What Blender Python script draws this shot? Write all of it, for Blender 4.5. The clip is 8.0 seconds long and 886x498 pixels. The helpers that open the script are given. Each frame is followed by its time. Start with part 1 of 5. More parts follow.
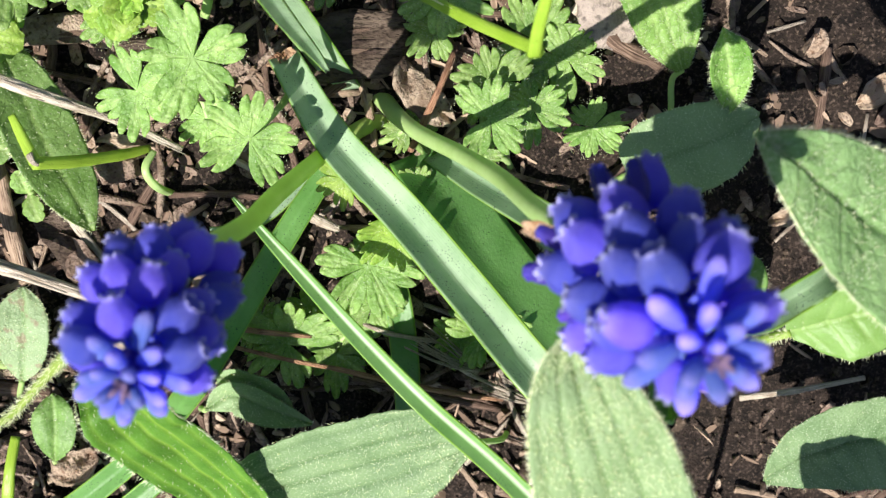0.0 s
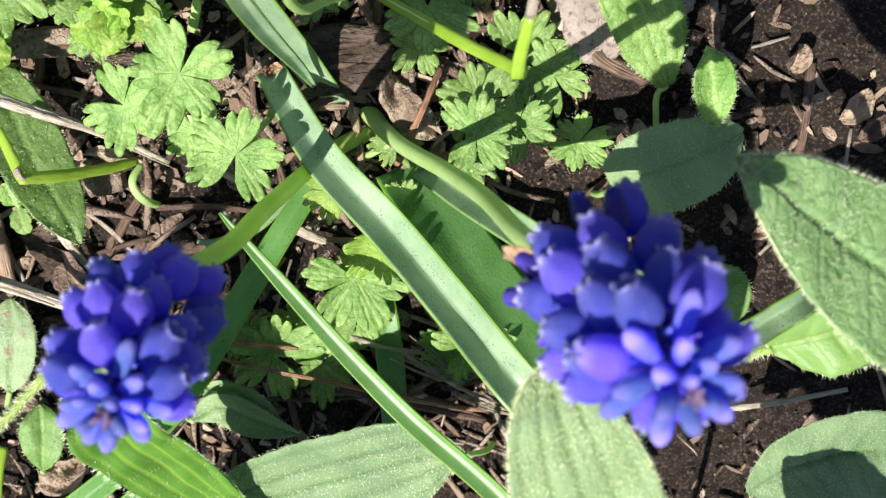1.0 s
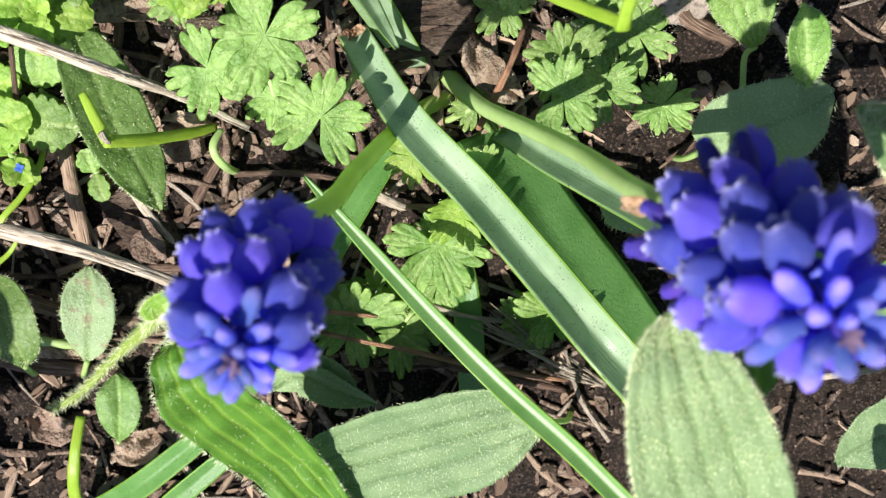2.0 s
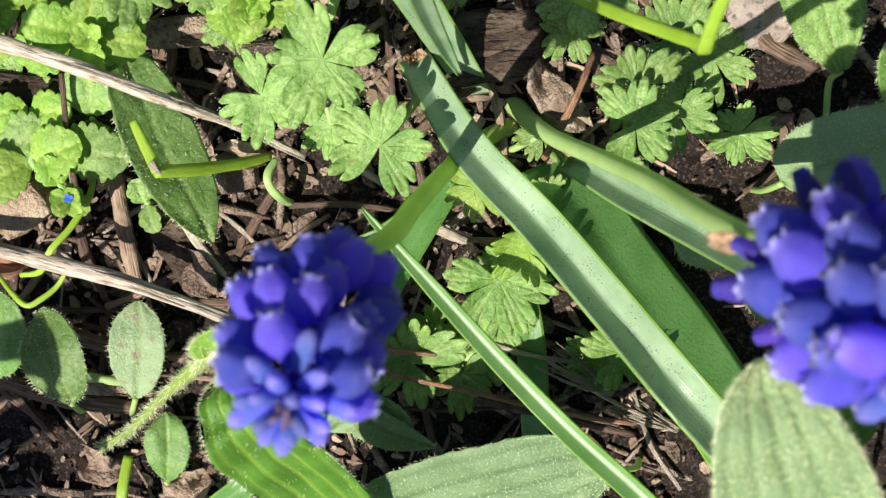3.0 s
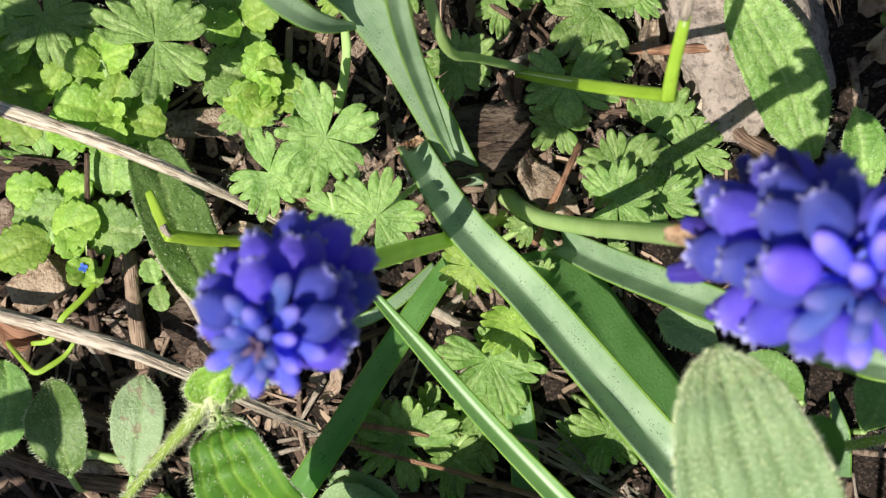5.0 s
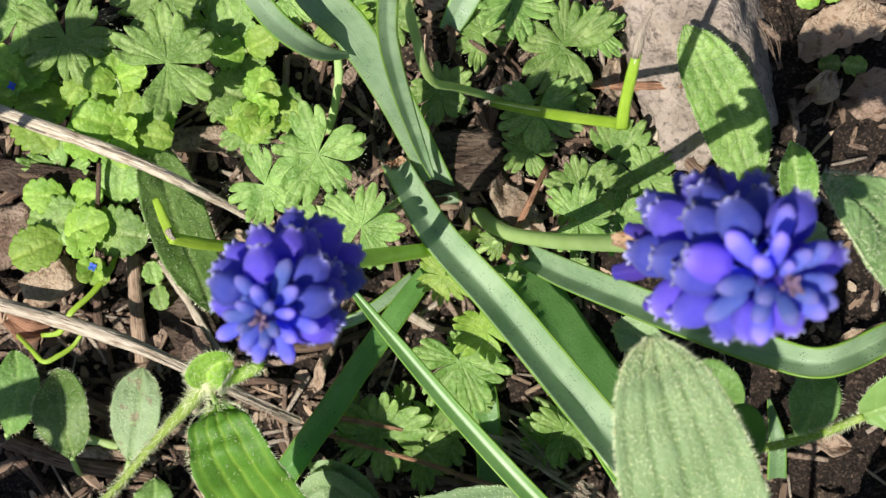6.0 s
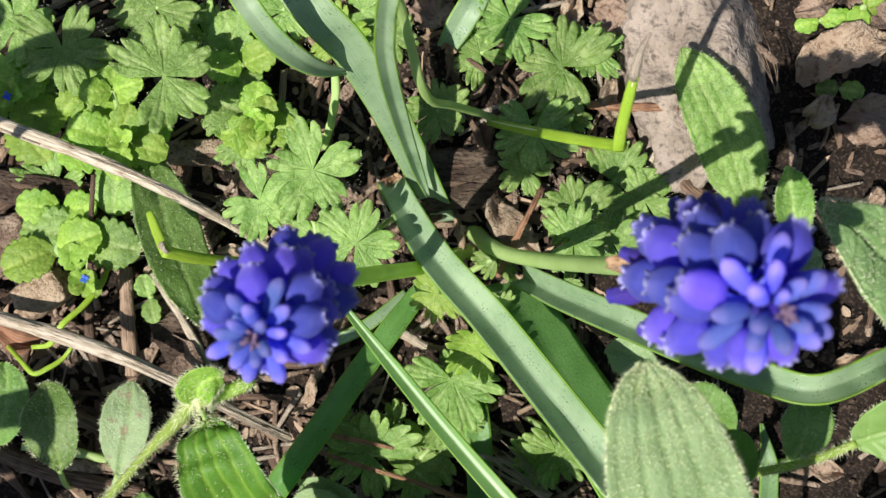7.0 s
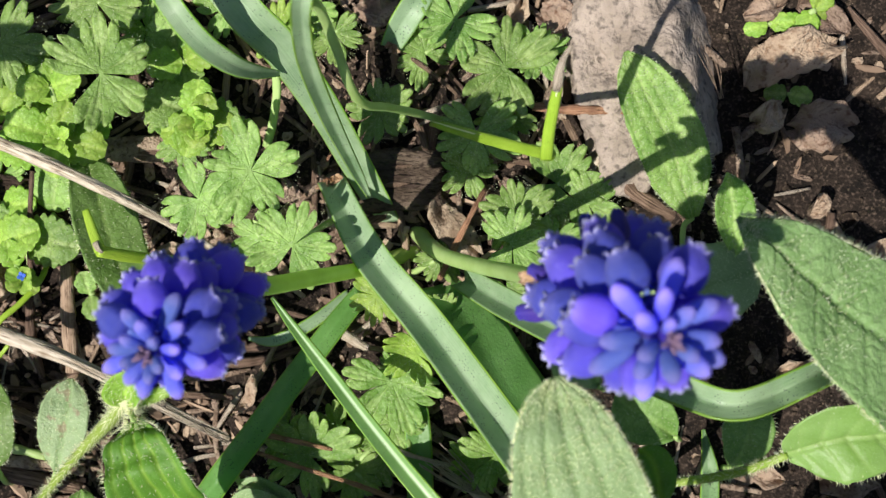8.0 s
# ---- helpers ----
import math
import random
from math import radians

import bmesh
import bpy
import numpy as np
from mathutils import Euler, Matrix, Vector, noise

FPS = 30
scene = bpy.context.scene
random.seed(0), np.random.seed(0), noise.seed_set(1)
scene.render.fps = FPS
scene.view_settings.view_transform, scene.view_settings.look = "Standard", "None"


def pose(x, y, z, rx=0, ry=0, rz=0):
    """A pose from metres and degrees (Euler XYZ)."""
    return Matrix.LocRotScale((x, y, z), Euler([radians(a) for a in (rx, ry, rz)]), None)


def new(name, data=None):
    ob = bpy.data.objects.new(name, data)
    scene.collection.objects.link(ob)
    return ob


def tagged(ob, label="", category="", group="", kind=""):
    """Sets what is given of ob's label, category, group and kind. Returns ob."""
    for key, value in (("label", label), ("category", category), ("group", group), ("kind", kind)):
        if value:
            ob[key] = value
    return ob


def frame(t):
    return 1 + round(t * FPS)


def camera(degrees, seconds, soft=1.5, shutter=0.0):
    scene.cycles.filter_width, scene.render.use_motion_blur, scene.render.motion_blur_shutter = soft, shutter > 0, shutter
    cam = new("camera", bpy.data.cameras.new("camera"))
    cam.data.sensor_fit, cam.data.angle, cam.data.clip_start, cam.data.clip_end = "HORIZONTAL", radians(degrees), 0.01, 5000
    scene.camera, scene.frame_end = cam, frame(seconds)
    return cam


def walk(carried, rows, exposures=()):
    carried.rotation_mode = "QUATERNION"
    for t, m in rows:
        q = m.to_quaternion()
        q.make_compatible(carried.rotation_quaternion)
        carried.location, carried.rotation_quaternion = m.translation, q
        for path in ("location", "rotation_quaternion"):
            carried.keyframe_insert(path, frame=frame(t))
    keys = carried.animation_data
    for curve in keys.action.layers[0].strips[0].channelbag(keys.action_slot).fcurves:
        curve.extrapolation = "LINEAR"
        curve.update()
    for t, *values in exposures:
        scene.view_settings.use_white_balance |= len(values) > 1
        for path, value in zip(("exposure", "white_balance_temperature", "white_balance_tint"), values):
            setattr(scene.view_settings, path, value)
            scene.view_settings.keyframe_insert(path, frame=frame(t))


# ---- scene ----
cam = camera(42.81, 8.0, soft=1.3)
cam.data.dof.use_dof, cam.data.dof.focus_distance, cam.data.dof.aperture_fstop = True, 0.207, 31.0
PATH = [
    (0.0, pose(0.00580, 0.03226, 0.21664, -16.736, -2.724, -2.796)),
    (0.5, pose(0.00727, 0.03331, 0.21494, -16.834, -2.884, -2.717)),
    (1.0, pose(0.00749, 0.03634, 0.21677, -17.119, -2.981, -2.549)),
    (1.5, pose(0.00580, 0.03281, 0.21695, -17.242, -2.755, -2.588)),
    (2.0, pose(-0.00442, 0.03128, 0.21481, -17.513, -2.046, -3.043)),
    (2.2, pose(-0.00653, 0.02810, 0.21208, -17.133, -1.761, -3.342)),
    (3.3, pose(-0.00527, 0.02941, 0.20395, -14.406, 1.048, -3.515)),
    (3.5, pose(-0.00268, 0.02813, 0.20455, -11.876, 1.003, -3.494)),
    (4.0, pose(-0.00108, 0.00027, 0.21491, -4.986, 1.593, -3.092)),
    (4.5, pose(-0.00194, 0.00223, 0.21536, -4.167, 1.877, -3.128)),
    (4.7, pose(-0.00051, 0.00379, 0.21390, -4.242, 2.428, -3.035)),
    (5.8, pose(-0.00201, -0.00154, 0.24118, -2.812, 1.183, -1.361)),
    (6.0, pose(-0.00011, -0.00102, 0.24082, -2.237, 1.170, -1.015)),
    (6.5, pose(0.00100, -0.00020, 0.23906, -1.719, 0.978, -0.360)),
    (7.0, pose(0.00000, 0.00000, 0.24000, -1.559, 0.938, -0.013)),
    (7.5, pose(0.00692, 0.00001, 0.24244, -1.496, 0.556, 0.286)),
    (8.0, pose(0.01248, 0.00476, 0.23789, -2.625, 1.094, 0.758)),
]
walk(cam, PATH, [(0.0, 0.78, 6250, 13), (1.5, 0.78, 6250, 13), (2.2, 0.63, 6300, 13), (3.3, 0.54, 6450, 11), (4.7, 0.42, 6450, 11), (8.0, 0.34, 6450, 11)])

# ---- light ----
SUN_FROM = Vector((-0.44, -0.33, 1.0)).normalized()
sun = new("sun", bpy.data.lights.new("sun", "SUN"))
sun.data.energy, sun.data.angle, sun.data.color = 5.0, radians(0.5), (1.0, 0.955, 0.89)
sun.rotation_euler = SUN_FROM.to_track_quat("Z", "Y").to_euler()
world = bpy.data.worlds.new("sky")
scene.world = world
world.use_nodes = True
sky = world.node_tree.nodes.new("ShaderNodeTexSky")
sky.sky_type, sky.sun_disc = "NISHITA", False
sky.sun_elevation = math.asin(SUN_FROM.z)
sky.sun_rotation = math.atan2(SUN_FROM.x, SUN_FROM.y)
back = world.node_tree.nodes["Background"]
back.inputs["Strength"].default_value = 0.062
world.node_tree.links.new(sky.outputs[0], back.inputs[0])


# ---- materials ----
def node_material(name):
    m = bpy.data.materials.new(name)
    m.use_nodes = True
    return m, m.node_tree.nodes, m.node_tree.links, m.node_tree.nodes["Principled BSDF"]


def noise_value(n, l, scale, detail=4.0, stretch=None):
    co = n.new("ShaderNodeTexCoord")
    tex = n.new("ShaderNodeTexNoise")
    tex.inputs["Scale"].default_value, tex.inputs["Detail"].default_value = scale, detail
    if stretch:
        mp = n.new("ShaderNodeMapping")
        mp.inputs["Scale"].default_value = stretch
        l.new(co.outputs["Object"], mp.inputs[0])
        l.new(mp.outputs[0], tex.inputs["Vector"])
    else:
        l.new(co.outputs["Object"], tex.inputs["Vector"])
    return tex.outputs["Fac"]


def ramp(n, l, value, low, high):
    r = n.new("ShaderNodeMapRange")
    r.inputs["From Min"].default_value, r.inputs["From Max"].default_value = low, high
    l.new(value, r.inputs["Value"])
    return r.outputs[0]


def mixed(n, l, fac, a, b, how="MIX"):
    mx = n.new("ShaderNodeMix")
    mx.data_type, mx.blend_type = "RGBA", how
    for socket, v in ((mx.inputs[0], fac), (mx.inputs[6], a), (mx.inputs[7], b)):
        if isinstance(v, (int, float)):
            socket.default_value = v
        elif isinstance(v, tuple):
            socket.default_value = (*v, 1.0)
        else:
            l.new(v, socket)
    return mx.outputs[2]


def times(n, l, a, k):
    mt = n.new("ShaderNodeMath")
    mt.operation = "MULTIPLY"
    l.new(a, mt.inputs[0])
    mt.inputs[1].default_value = k
    return mt.outputs[0]


def per_object(n, l, color, amount):
    """Small change of brightness and hue from piece to piece."""
    info = n.new("ShaderNodeObjectInfo")
    hsv = n.new("ShaderNodeHueSaturation")
    l.new(color, hsv.inputs["Color"])
    v = ramp(n, l, info.outputs["Random"], 0.0, 1.0)
    n[-1].inputs["To Min"].default_value, n[-1].inputs["To Max"].default_value = 1 - amount, 1 + amount
    l.new(v, hsv.inputs["Value"])
    h = ramp(n, l, info.outputs["Random"], 0.0, 1.0)
    n[-1].inputs["To Min"].default_value, n[-1].inputs["To Max"].default_value = 0.5 - amount * 0.05, 0.5 + amount * 0.05
    l.new(h, hsv.inputs["Hue"])
    return hsv.outputs[0]


def finish(m, n, l, shader, color, glow, through_amount, bump, bump_scale, bump_strength, bump_depth=0.0004):
    """Colour, relief and, for thin leaves, light that comes through."""
    l.new(color, shader.inputs["Base Color"])
    if bump_strength:
        b = n.new("ShaderNodeBump")
        b.inputs["Strength"].default_value, b.inputs["Distance"].default_value = bump_strength, bump_depth
        l.new(bump if bump else noise_value(n, l, bump_scale, 5.0), b.inputs["Height"])
        l.new(b.outputs[0], shader.inputs["Normal"])
    if through_amount:
        t = n.new("ShaderNodeBsdfTranslucent")
        l.new(mixed(n, l, 1.0, color, glow, "MULTIPLY"), t.inputs["Color"])
        mx = n.new("ShaderNodeMixShader")
        mx.inputs[0].default_value = through_amount
        l.new(shader.outputs[0], mx.inputs[1])
        l.new(t.outputs[0], mx.inputs[2])
        l.new(mx.outputs[0], n["Material Output"].inputs["Surface"])
    return m


def leaf_material(name, dark, light, vein, through_amount=0.3, rough=0.5, speck=0.0, streak=False, frost=0.0,
                  relief=0.5, vary=0.12, glow=(2.2, 2.0, 0.7), net=0.0, blotch=0.0):
    m, n, l, sh = node_material(name)
    big = ramp(n, l, noise_value(n, l, 130.0, 3.0), 0.35, 0.65)
    col = mixed(n, l, big, dark, light)
    fine = ramp(n, l, noise_value(n, l, 1500.0, 3.0), 0.3, 0.7)
    col = mixed(n, l, times(n, l, fine, 0.25), col, light)
    at = n.new("ShaderNodeAttribute")
    at.attribute_name = "vein"
    col = mixed(n, l, times(n, l, at.outputs["Fac"], 0.75), col, vein)
    if frost:
        hair = ramp(n, l, noise_value(n, l, 3000.0, 2.0), 0.56, 0.7)
        col = mixed(n, l, times(n, l, hair, frost * 0.35), col, (0.62, 0.70, 0.50))
        ho = n.new("ShaderNodeTexVoronoi")
        ho.inputs["Scale"].default_value = 2100.0
        l.new(n.new("ShaderNodeTexCoord").outputs["Object"], ho.inputs["Vector"])
        col = mixed(n, l, times(n, l, ramp(n, l, ho.outputs["Distance"], 0.20, 0.10), min(1.0, frost * 1.3)), col, (0.72, 0.78, 0.58))
    if speck:
        co = n.new("ShaderNodeTexCoord")
        vo = n.new("ShaderNodeTexVoronoi")
        vo.inputs["Scale"].default_value = 1900.0
        l.new(co.outputs["Object"], vo.inputs["Vector"])
        dots = ramp(n, l, vo.outputs["Distance"], 0.27, 0.17)
        where = ramp(n, l, noise_value(n, l, 330.0, 3.0), 0.47, 0.60)
        mm = n.new("ShaderNodeMath")
        mm.operation = "MULTIPLY"
        l.new(dots, mm.inputs[0])
        l.new(where, mm.inputs[1])
        col = mixed(n, l, times(n, l, mm.outputs[0], speck), col, (0.02, 0.03, 0.02))
    if blotch:
        spots = ramp(n, l, noise_value(n, l, 330.0, 3.0), 0.58, 0.66)
        col = mixed(n, l, times(n, l, spots, blotch), col, (0.27, 0.21, 0.13))
    bump = None
    if net:
        cell = n.new("ShaderNodeTexVoronoi")
        cell.feature = "DISTANCE_TO_EDGE"
        cell.inputs["Scale"].default_value = net
        co = n.new("ShaderNodeTexCoord")
        wob = n.new("ShaderNodeMix")
        wob.data_type = "VECTOR"
        wob.inputs[0].default_value = 0.0012
        warp = n.new("ShaderNodeTexNoise")
        warp.inputs["Scale"].default_value = 500.0
        l.new(co.outputs["Object"], wob.inputs[4])
        l.new(co.outputs["Object"], warp.inputs["Vector"])
        l.new(warp.outputs["Color"], wob.inputs[5])
        l.new(wob.outputs[1], cell.inputs["Vector"])
        lines = ramp(n, l, cell.outputs["Distance"], 0.13, 0.02)
        col = mixed(n, l, times(n, l, lines, 0.28), col, tuple(0.7 * v for v in dark))
        puff = ramp(n, l, cell.outputs["Distance"], 0.0, 0.3)
        grit = noise_value(n, l, 1700.0, 4.0)
        both = n.new("ShaderNodeMath")
        both.operation = "MULTIPLY_ADD"
        l.new(grit, both.inputs[0])
        both.inputs[1].default_value = 0.8
        l.new(times(n, l, puff, 0.45), both.inputs[2])
        bump = both.outputs[0]
    col = per_object(n, l, col, vary)
    sh.inputs["Roughness"].default_value = rough
    sh.inputs["Specular IOR Level"].default_value = 0.4
    if streak:
        uv = n.new("ShaderNodeUVMap")
        mp = n.new("ShaderNodeMapping")
        mp.inputs["Scale"].default_value = (34.0, 0.5, 1.0)
        tx = n.new("ShaderNodeTexNoise")
        tx.inputs["Scale"].default_value = 1.0
        l.new(uv.outputs[0], mp.inputs[0])
        l.new(mp.outputs[0], tx.inputs["Vector"])
        bump = tx.outputs["Fac"]
        col = mixed(n, l, times(n, l, ramp(n, l, bump, 0.4, 0.65), 0.3), col, light)
    return finish(m, n, l, sh, col, glow, through_amount, bump, 1600.0, relief, 0.00035)


def earth_material(name, a, b, c, scale, rough=0.95, relief=0.9, stretch=None, vary=0.2, depth=0.0006):
    m, n, l, sh = node_material(name)
    col = mixed(n, l, ramp(n, l, noise_value(n, l, scale, 5.0, stretch), 0.35, 0.65), a, b)
    col = mixed(n, l, ramp(n, l, noise_value(n, l, scale * 4.3, 4.0, stretch), 0.52, 0.7), col, c)
    col = per_object(n, l, col, vary)
    sh.inputs["Roughness"].default_value = rough
    sh.inputs["Specular IOR Level"].default_value = 0.2
    bump = noise_value(n, l, scale * 6, 6.0, stretch)
    return finish(m, n, l, sh, col, (1.0, 1.0, 1.0), 0.0, bump, 0, relief, depth)


def fibre_material(name, a, b, c, rough=0.8, around=16.0, vary=0.12):
    """Dry stalk: streaks run along it, with dark cracks and spots."""
    m, n, l, sh = node_material(name)
    uv = n.new("ShaderNodeUVMap")

    def streaks(x, y):
        mp = n.new("ShaderNodeMapping")
        mp.inputs["Scale"].default_value = (x, y, 1.0)
        tx = n.new("ShaderNodeTexNoise")
        tx.inputs["Scale"].default_value, tx.inputs["Detail"].default_value = 1.0, 5.0
        l.new(uv.outputs[0], mp.inputs[0])
        l.new(mp.outputs[0], tx.inputs["Vector"])
        return tx.outputs["Fac"]
    fine = streaks(around * 2.2, 0.22)
    col = mixed(n, l, ramp(n, l, streaks(around, 0.12), 0.38, 0.62), a, b)
    col = mixed(n, l, ramp(n, l, fine, 0.56, 0.68), col, c)
    col = mixed(n, l, times(n, l, ramp(n, l, noise_value(n, l, 260.0, 4.0), 0.55, 0.72), 0.6), col, c)
    col = per_object(n, l, col, vary)
    sh.inputs["Roughness"].default_value = rough
    sh.inputs["Specular IOR Level"].default_value = 0.25
    return finish(m, n, l, sh, col, (1.0, 1.0, 1.0), 0.0, fine, 0, 1.0, 0.0005)


def petal_material(name, a, b, tip, rough=0.45):
    """Blue of the small bells, paler and pinker towards the mouth."""
    m, n, l, sh = node_material(name)
    col = mixed(n, l, ramp(n, l, noise_value(n, l, 420.0, 3.0), 0.35, 0.65), a, b)
    at = n.new("ShaderNodeAttribute")
    at.attribute_name = "vein"
    col = mixed(n, l, times(n, l, at.outputs["Fac"], 0.8), col, tip)
    col = per_object(n, l, col, 0.32)
    sh.inputs["Roughness"].default_value = rough
    sh.inputs["Specular IOR Level"].default_value = 0.5
    sh.inputs["Sheen Weight"].default_value = 0.2
    sh.inputs["Sheen Tint"].default_value = (0.75, 0.75, 1.0, 1.0)
    return finish(m, n, l, sh, col, (1.3, 1.3, 1.3), 0.42, None, 1400.0, 0.4, 0.0003)


STRAP = leaf_material("bluish_green_strap_leaf", (0.20, 0.32, 0.17), (0.36, 0.47, 0.30), (0.24, 0.40, 0.10), 0.22, 0.36, speck=0.95, streak=True, relief=0.45, vary=0.06, glow=(1.7, 2.4, 0.5))
STRAP_MID = leaf_material("mid_green_strap_leaf", (0.12, 0.235, 0.085), (0.235, 0.365, 0.175), (0.16, 0.34, 0.06), 0.26, 0.32, speck=0.9, streak=True, relief=0.45, vary=0.06, glow=(1.6, 2.4, 0.4))
STRAP_DARK = leaf_material("deep_green_strap_leaf", (0.125, 0.28, 0.065), (0.19, 0.365, 0.11), (0.16, 0.34, 0.06), 0.34, 0.4, speck=0.8, relief=0.4, vary=0.05, glow=(1.6, 2.4, 0.3))
STRAP_STRIPED = leaf_material("green_leaf_with_pale_stripe", (0.14, 0.28, 0.07), (0.21, 0.365, 0.12), (0.66, 0.75, 0.55), 0.24, 0.36, speck=0.5, streak=True, relief=0.4, vary=0.05, glow=(1.6, 2.4, 0.4))
EDGE = leaf_material("green_leaf_margin", (0.20, 0.38, 0.045), (0.27, 0.45, 0.07), (0.25, 0.42, 0.08), 0.35, 0.4, relief=0.0)
STEM = leaf_material("pale_green_stem", (0.38, 0.53, 0.17), (0.48, 0.63, 0.26), (0.36, 0.50, 0.18), 0.25, 0.4, relief=0.15, vary=0.06, glow=(1.5, 1.7, 0.8))
STALK = leaf_material("yellow_green_cut_stalk", (0.27, 0.43, 0.03), (0.38, 0.54, 0.06), (0.55, 0.62, 0.32), 0.2, 0.35, speck=0.4, streak=True, relief=0.4, glow=(1.5, 1.7, 0.5))
CRANE = leaf_material("fresh_green_cranesbill", (0.145, 0.285, 0.045), (0.33, 0.49, 0.14), (0.44, 0.57, 0.22), 0.36, 0.46, speck=0.7, frost=0.5, relief=1.0, vary=0.13, net=420.0)
CRANE_YOUNG = leaf_material("yellow_green_young_leaf", (0.195, 0.365, 0.035), (0.36, 0.52, 0.095), (0.455, 0.605, 0.135), 0.36, 0.5, speck=0.4, frost=0.35, relief=0.7, vary=0.15, net=520.0)
HAIRY = leaf_material("grey_green_downy_leaf", (0.215, 0.325, 0.135), (0.28, 0.40, 0.185), (0.175, 0.285, 0.10), 0.22, 0.55, frost=0.6, relief=0.8, vary=0.06)
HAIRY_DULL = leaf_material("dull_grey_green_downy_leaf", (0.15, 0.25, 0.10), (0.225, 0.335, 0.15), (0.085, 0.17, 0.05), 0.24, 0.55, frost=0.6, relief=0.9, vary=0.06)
VEINED = leaf_material("green_veined_downy_leaf", (0.22, 0.38, 0.13), (0.31, 0.48, 0.20), (0.16, 0.295, 0.085), 0.34, 0.5, frost=0.5, relief=1.0, vary=0.05, net=430.0)
BLOTCHED = leaf_material("pale_downy_leaf_with_brown_blotches", (0.24, 0.345, 0.16), (0.33, 0.44, 0.23), (0.175, 0.285, 0.10), 0.22, 0.55, frost=0.6, relief=0.8, vary=0.05, blotch=0.75)
SMOOTH = leaf_material("smooth_yellow_green_leaf", (0.19, 0.33, 0.07), (0.28, 0.43, 0.14), (0.33, 0.46, 0.16), 0.36, 0.42, frost=0.12, relief=0.4, vary=0.05)
OVAL = leaf_material("dull_green_hairy_oval_leaf", (0.12, 0.24, 0.04), (0.22, 0.36, 0.10), (0.28, 0.42, 0.12), 0.3, 0.5, speck=0.6, frost=0.35, relief=0.6, vary=0.2, net=420.0)
DEEP = leaf_material("deep_green_lance_leaf", (0.075, 0.195, 0.014), (0.13, 0.28, 0.03), (0.27, 0.42, 0.05), 0.38, 0.55, speck=0.3, frost=0.15, relief=0.35)
HAIR = leaf_material("white_plant_hair", (0.55, 0.6, 0.42), (0.7, 0.75, 0.6), (0.7, 0.75, 0.6), 0.3, 0.5, relief=0.0)
STEM_YELLOW = leaf_material("yellowish_flower_stem", (0.42, 0.56, 0.12), (0.52, 0.66, 0.19), (0.36, 0.50, 0.18), 0.38, 0.4, relief=0.2, vary=0.04, glow=(1.5, 1.7, 0.6))
STEM_WARM = leaf_material("yellow_green_hairy_stem", (0.25, 0.37, 0.05), (0.35, 0.47, 0.10), (0.36, 0.50, 0.18), 0.3, 0.45, frost=0.3, relief=0.4, glow=(1.5, 1.6, 0.5))
DRY_TIP = earth_material("dry_brown_leaf_tip", (0.26, 0.13, 0.06), (0.48, 0.33, 0.22), (0.10, 0.04, 0.02), 500.0, 0.8)
SOIL = earth_material("dark_moist_soil", (0.008, 0.006, 0.0045), (0.026, 0.018, 0.0135), (0.085, 0.060, 0.046), 330.0, 0.95, 1.0)
CRUMB = earth_material("soil_crumb", (0.022, 0.015, 0.011), (0.065, 0.045, 0.032), (0.17, 0.12, 0.09), 300.0, 0.95)
LITTER = earth_material("pale_leaf_litter", (0.17, 0.115, 0.08), (0.38, 0.29, 0.215), (0.09, 0.055, 0.035), 260.0, 0.85, vary=0.3, depth=0.0012)
DRY_LEAF = earth_material("dead_beige_leaf", (0.30, 0.215, 0.15), (0.47, 0.36, 0.26), (0.17, 0.10, 0.06), 170.0, 0.8, 1.0, vary=0.2, depth=0.0011)
STRAW = fibre_material("bleached_straw", (0.43, 0.35, 0.25), (0.66, 0.58, 0.46), (0.20, 0.135, 0.085))
TAN = fibre_material("tan_dry_stalk", (0.28, 0.19, 0.125), (0.44, 0.32, 0.23), (0.11, 0.065, 0.04))
TWIG = fibre_material("brown_twig_bark", (0.11, 0.07, 0.045), (0.25, 0.17, 0.12), (0.045, 0.026, 0.016))
RED_TWIG = fibre_material("reddish_stalk", (0.30, 0.15, 0.08), (0.46, 0.27, 0.16), (0.13, 0.06, 0.035))
WOOD = earth_material("weathered_wood", (0.05, 0.034, 0.024), (0.13, 0.095, 0.07), (0.022, 0.014, 0.01), 220.0, 0.95, 1.0, stretch=(0.6, 1.3, 1.3), depth=0.0014)
STONE = earth_material("grey_beige_stone", (0.30, 0.25, 0.195), (0.47, 0.395, 0.32), (0.16, 0.135, 0.11), 150.0, 0.9, 1.0, depth=0.0009)
PETAL = petal_material("violet_blue_bell", (0.080, 0.074, 0.58), (0.145, 0.125, 0.75), (0.34, 0.30, 0.84))
PETAL_YOUNG = petal_material("light_blue_bud", (0.11, 0.16, 0.72), (0.20, 0.25, 0.86), (0.42, 0.34, 0.80))
PETAL_DARK = petal_material("purple_faded_bell", (0.060, 0.032, 0.36), (0.10, 0.045, 0.48), (0.07, 0.05, 0.52))
TEETH = petal_material("whitish_bell_rim", (0.46, 0.47, 0.78), (0.62, 0.62, 0.85), (0.65, 0.65, 0.86))
ANTHER = earth_material("pale_pinkish_bud_tip", (0.42, 0.26, 0.50), (0.55, 0.38, 0.58), (0.60, 0.45, 0.36), 600.0, 0.7)
BLOOM = petal_material("small_blue_speedwell_bloom", (0.05, 0.13, 0.70), (0.10, 0.22, 0.80), (0.5, 0.5, 0.8))

# ---- shaping helpers; lengths in millimetres ----
MM = 0.001


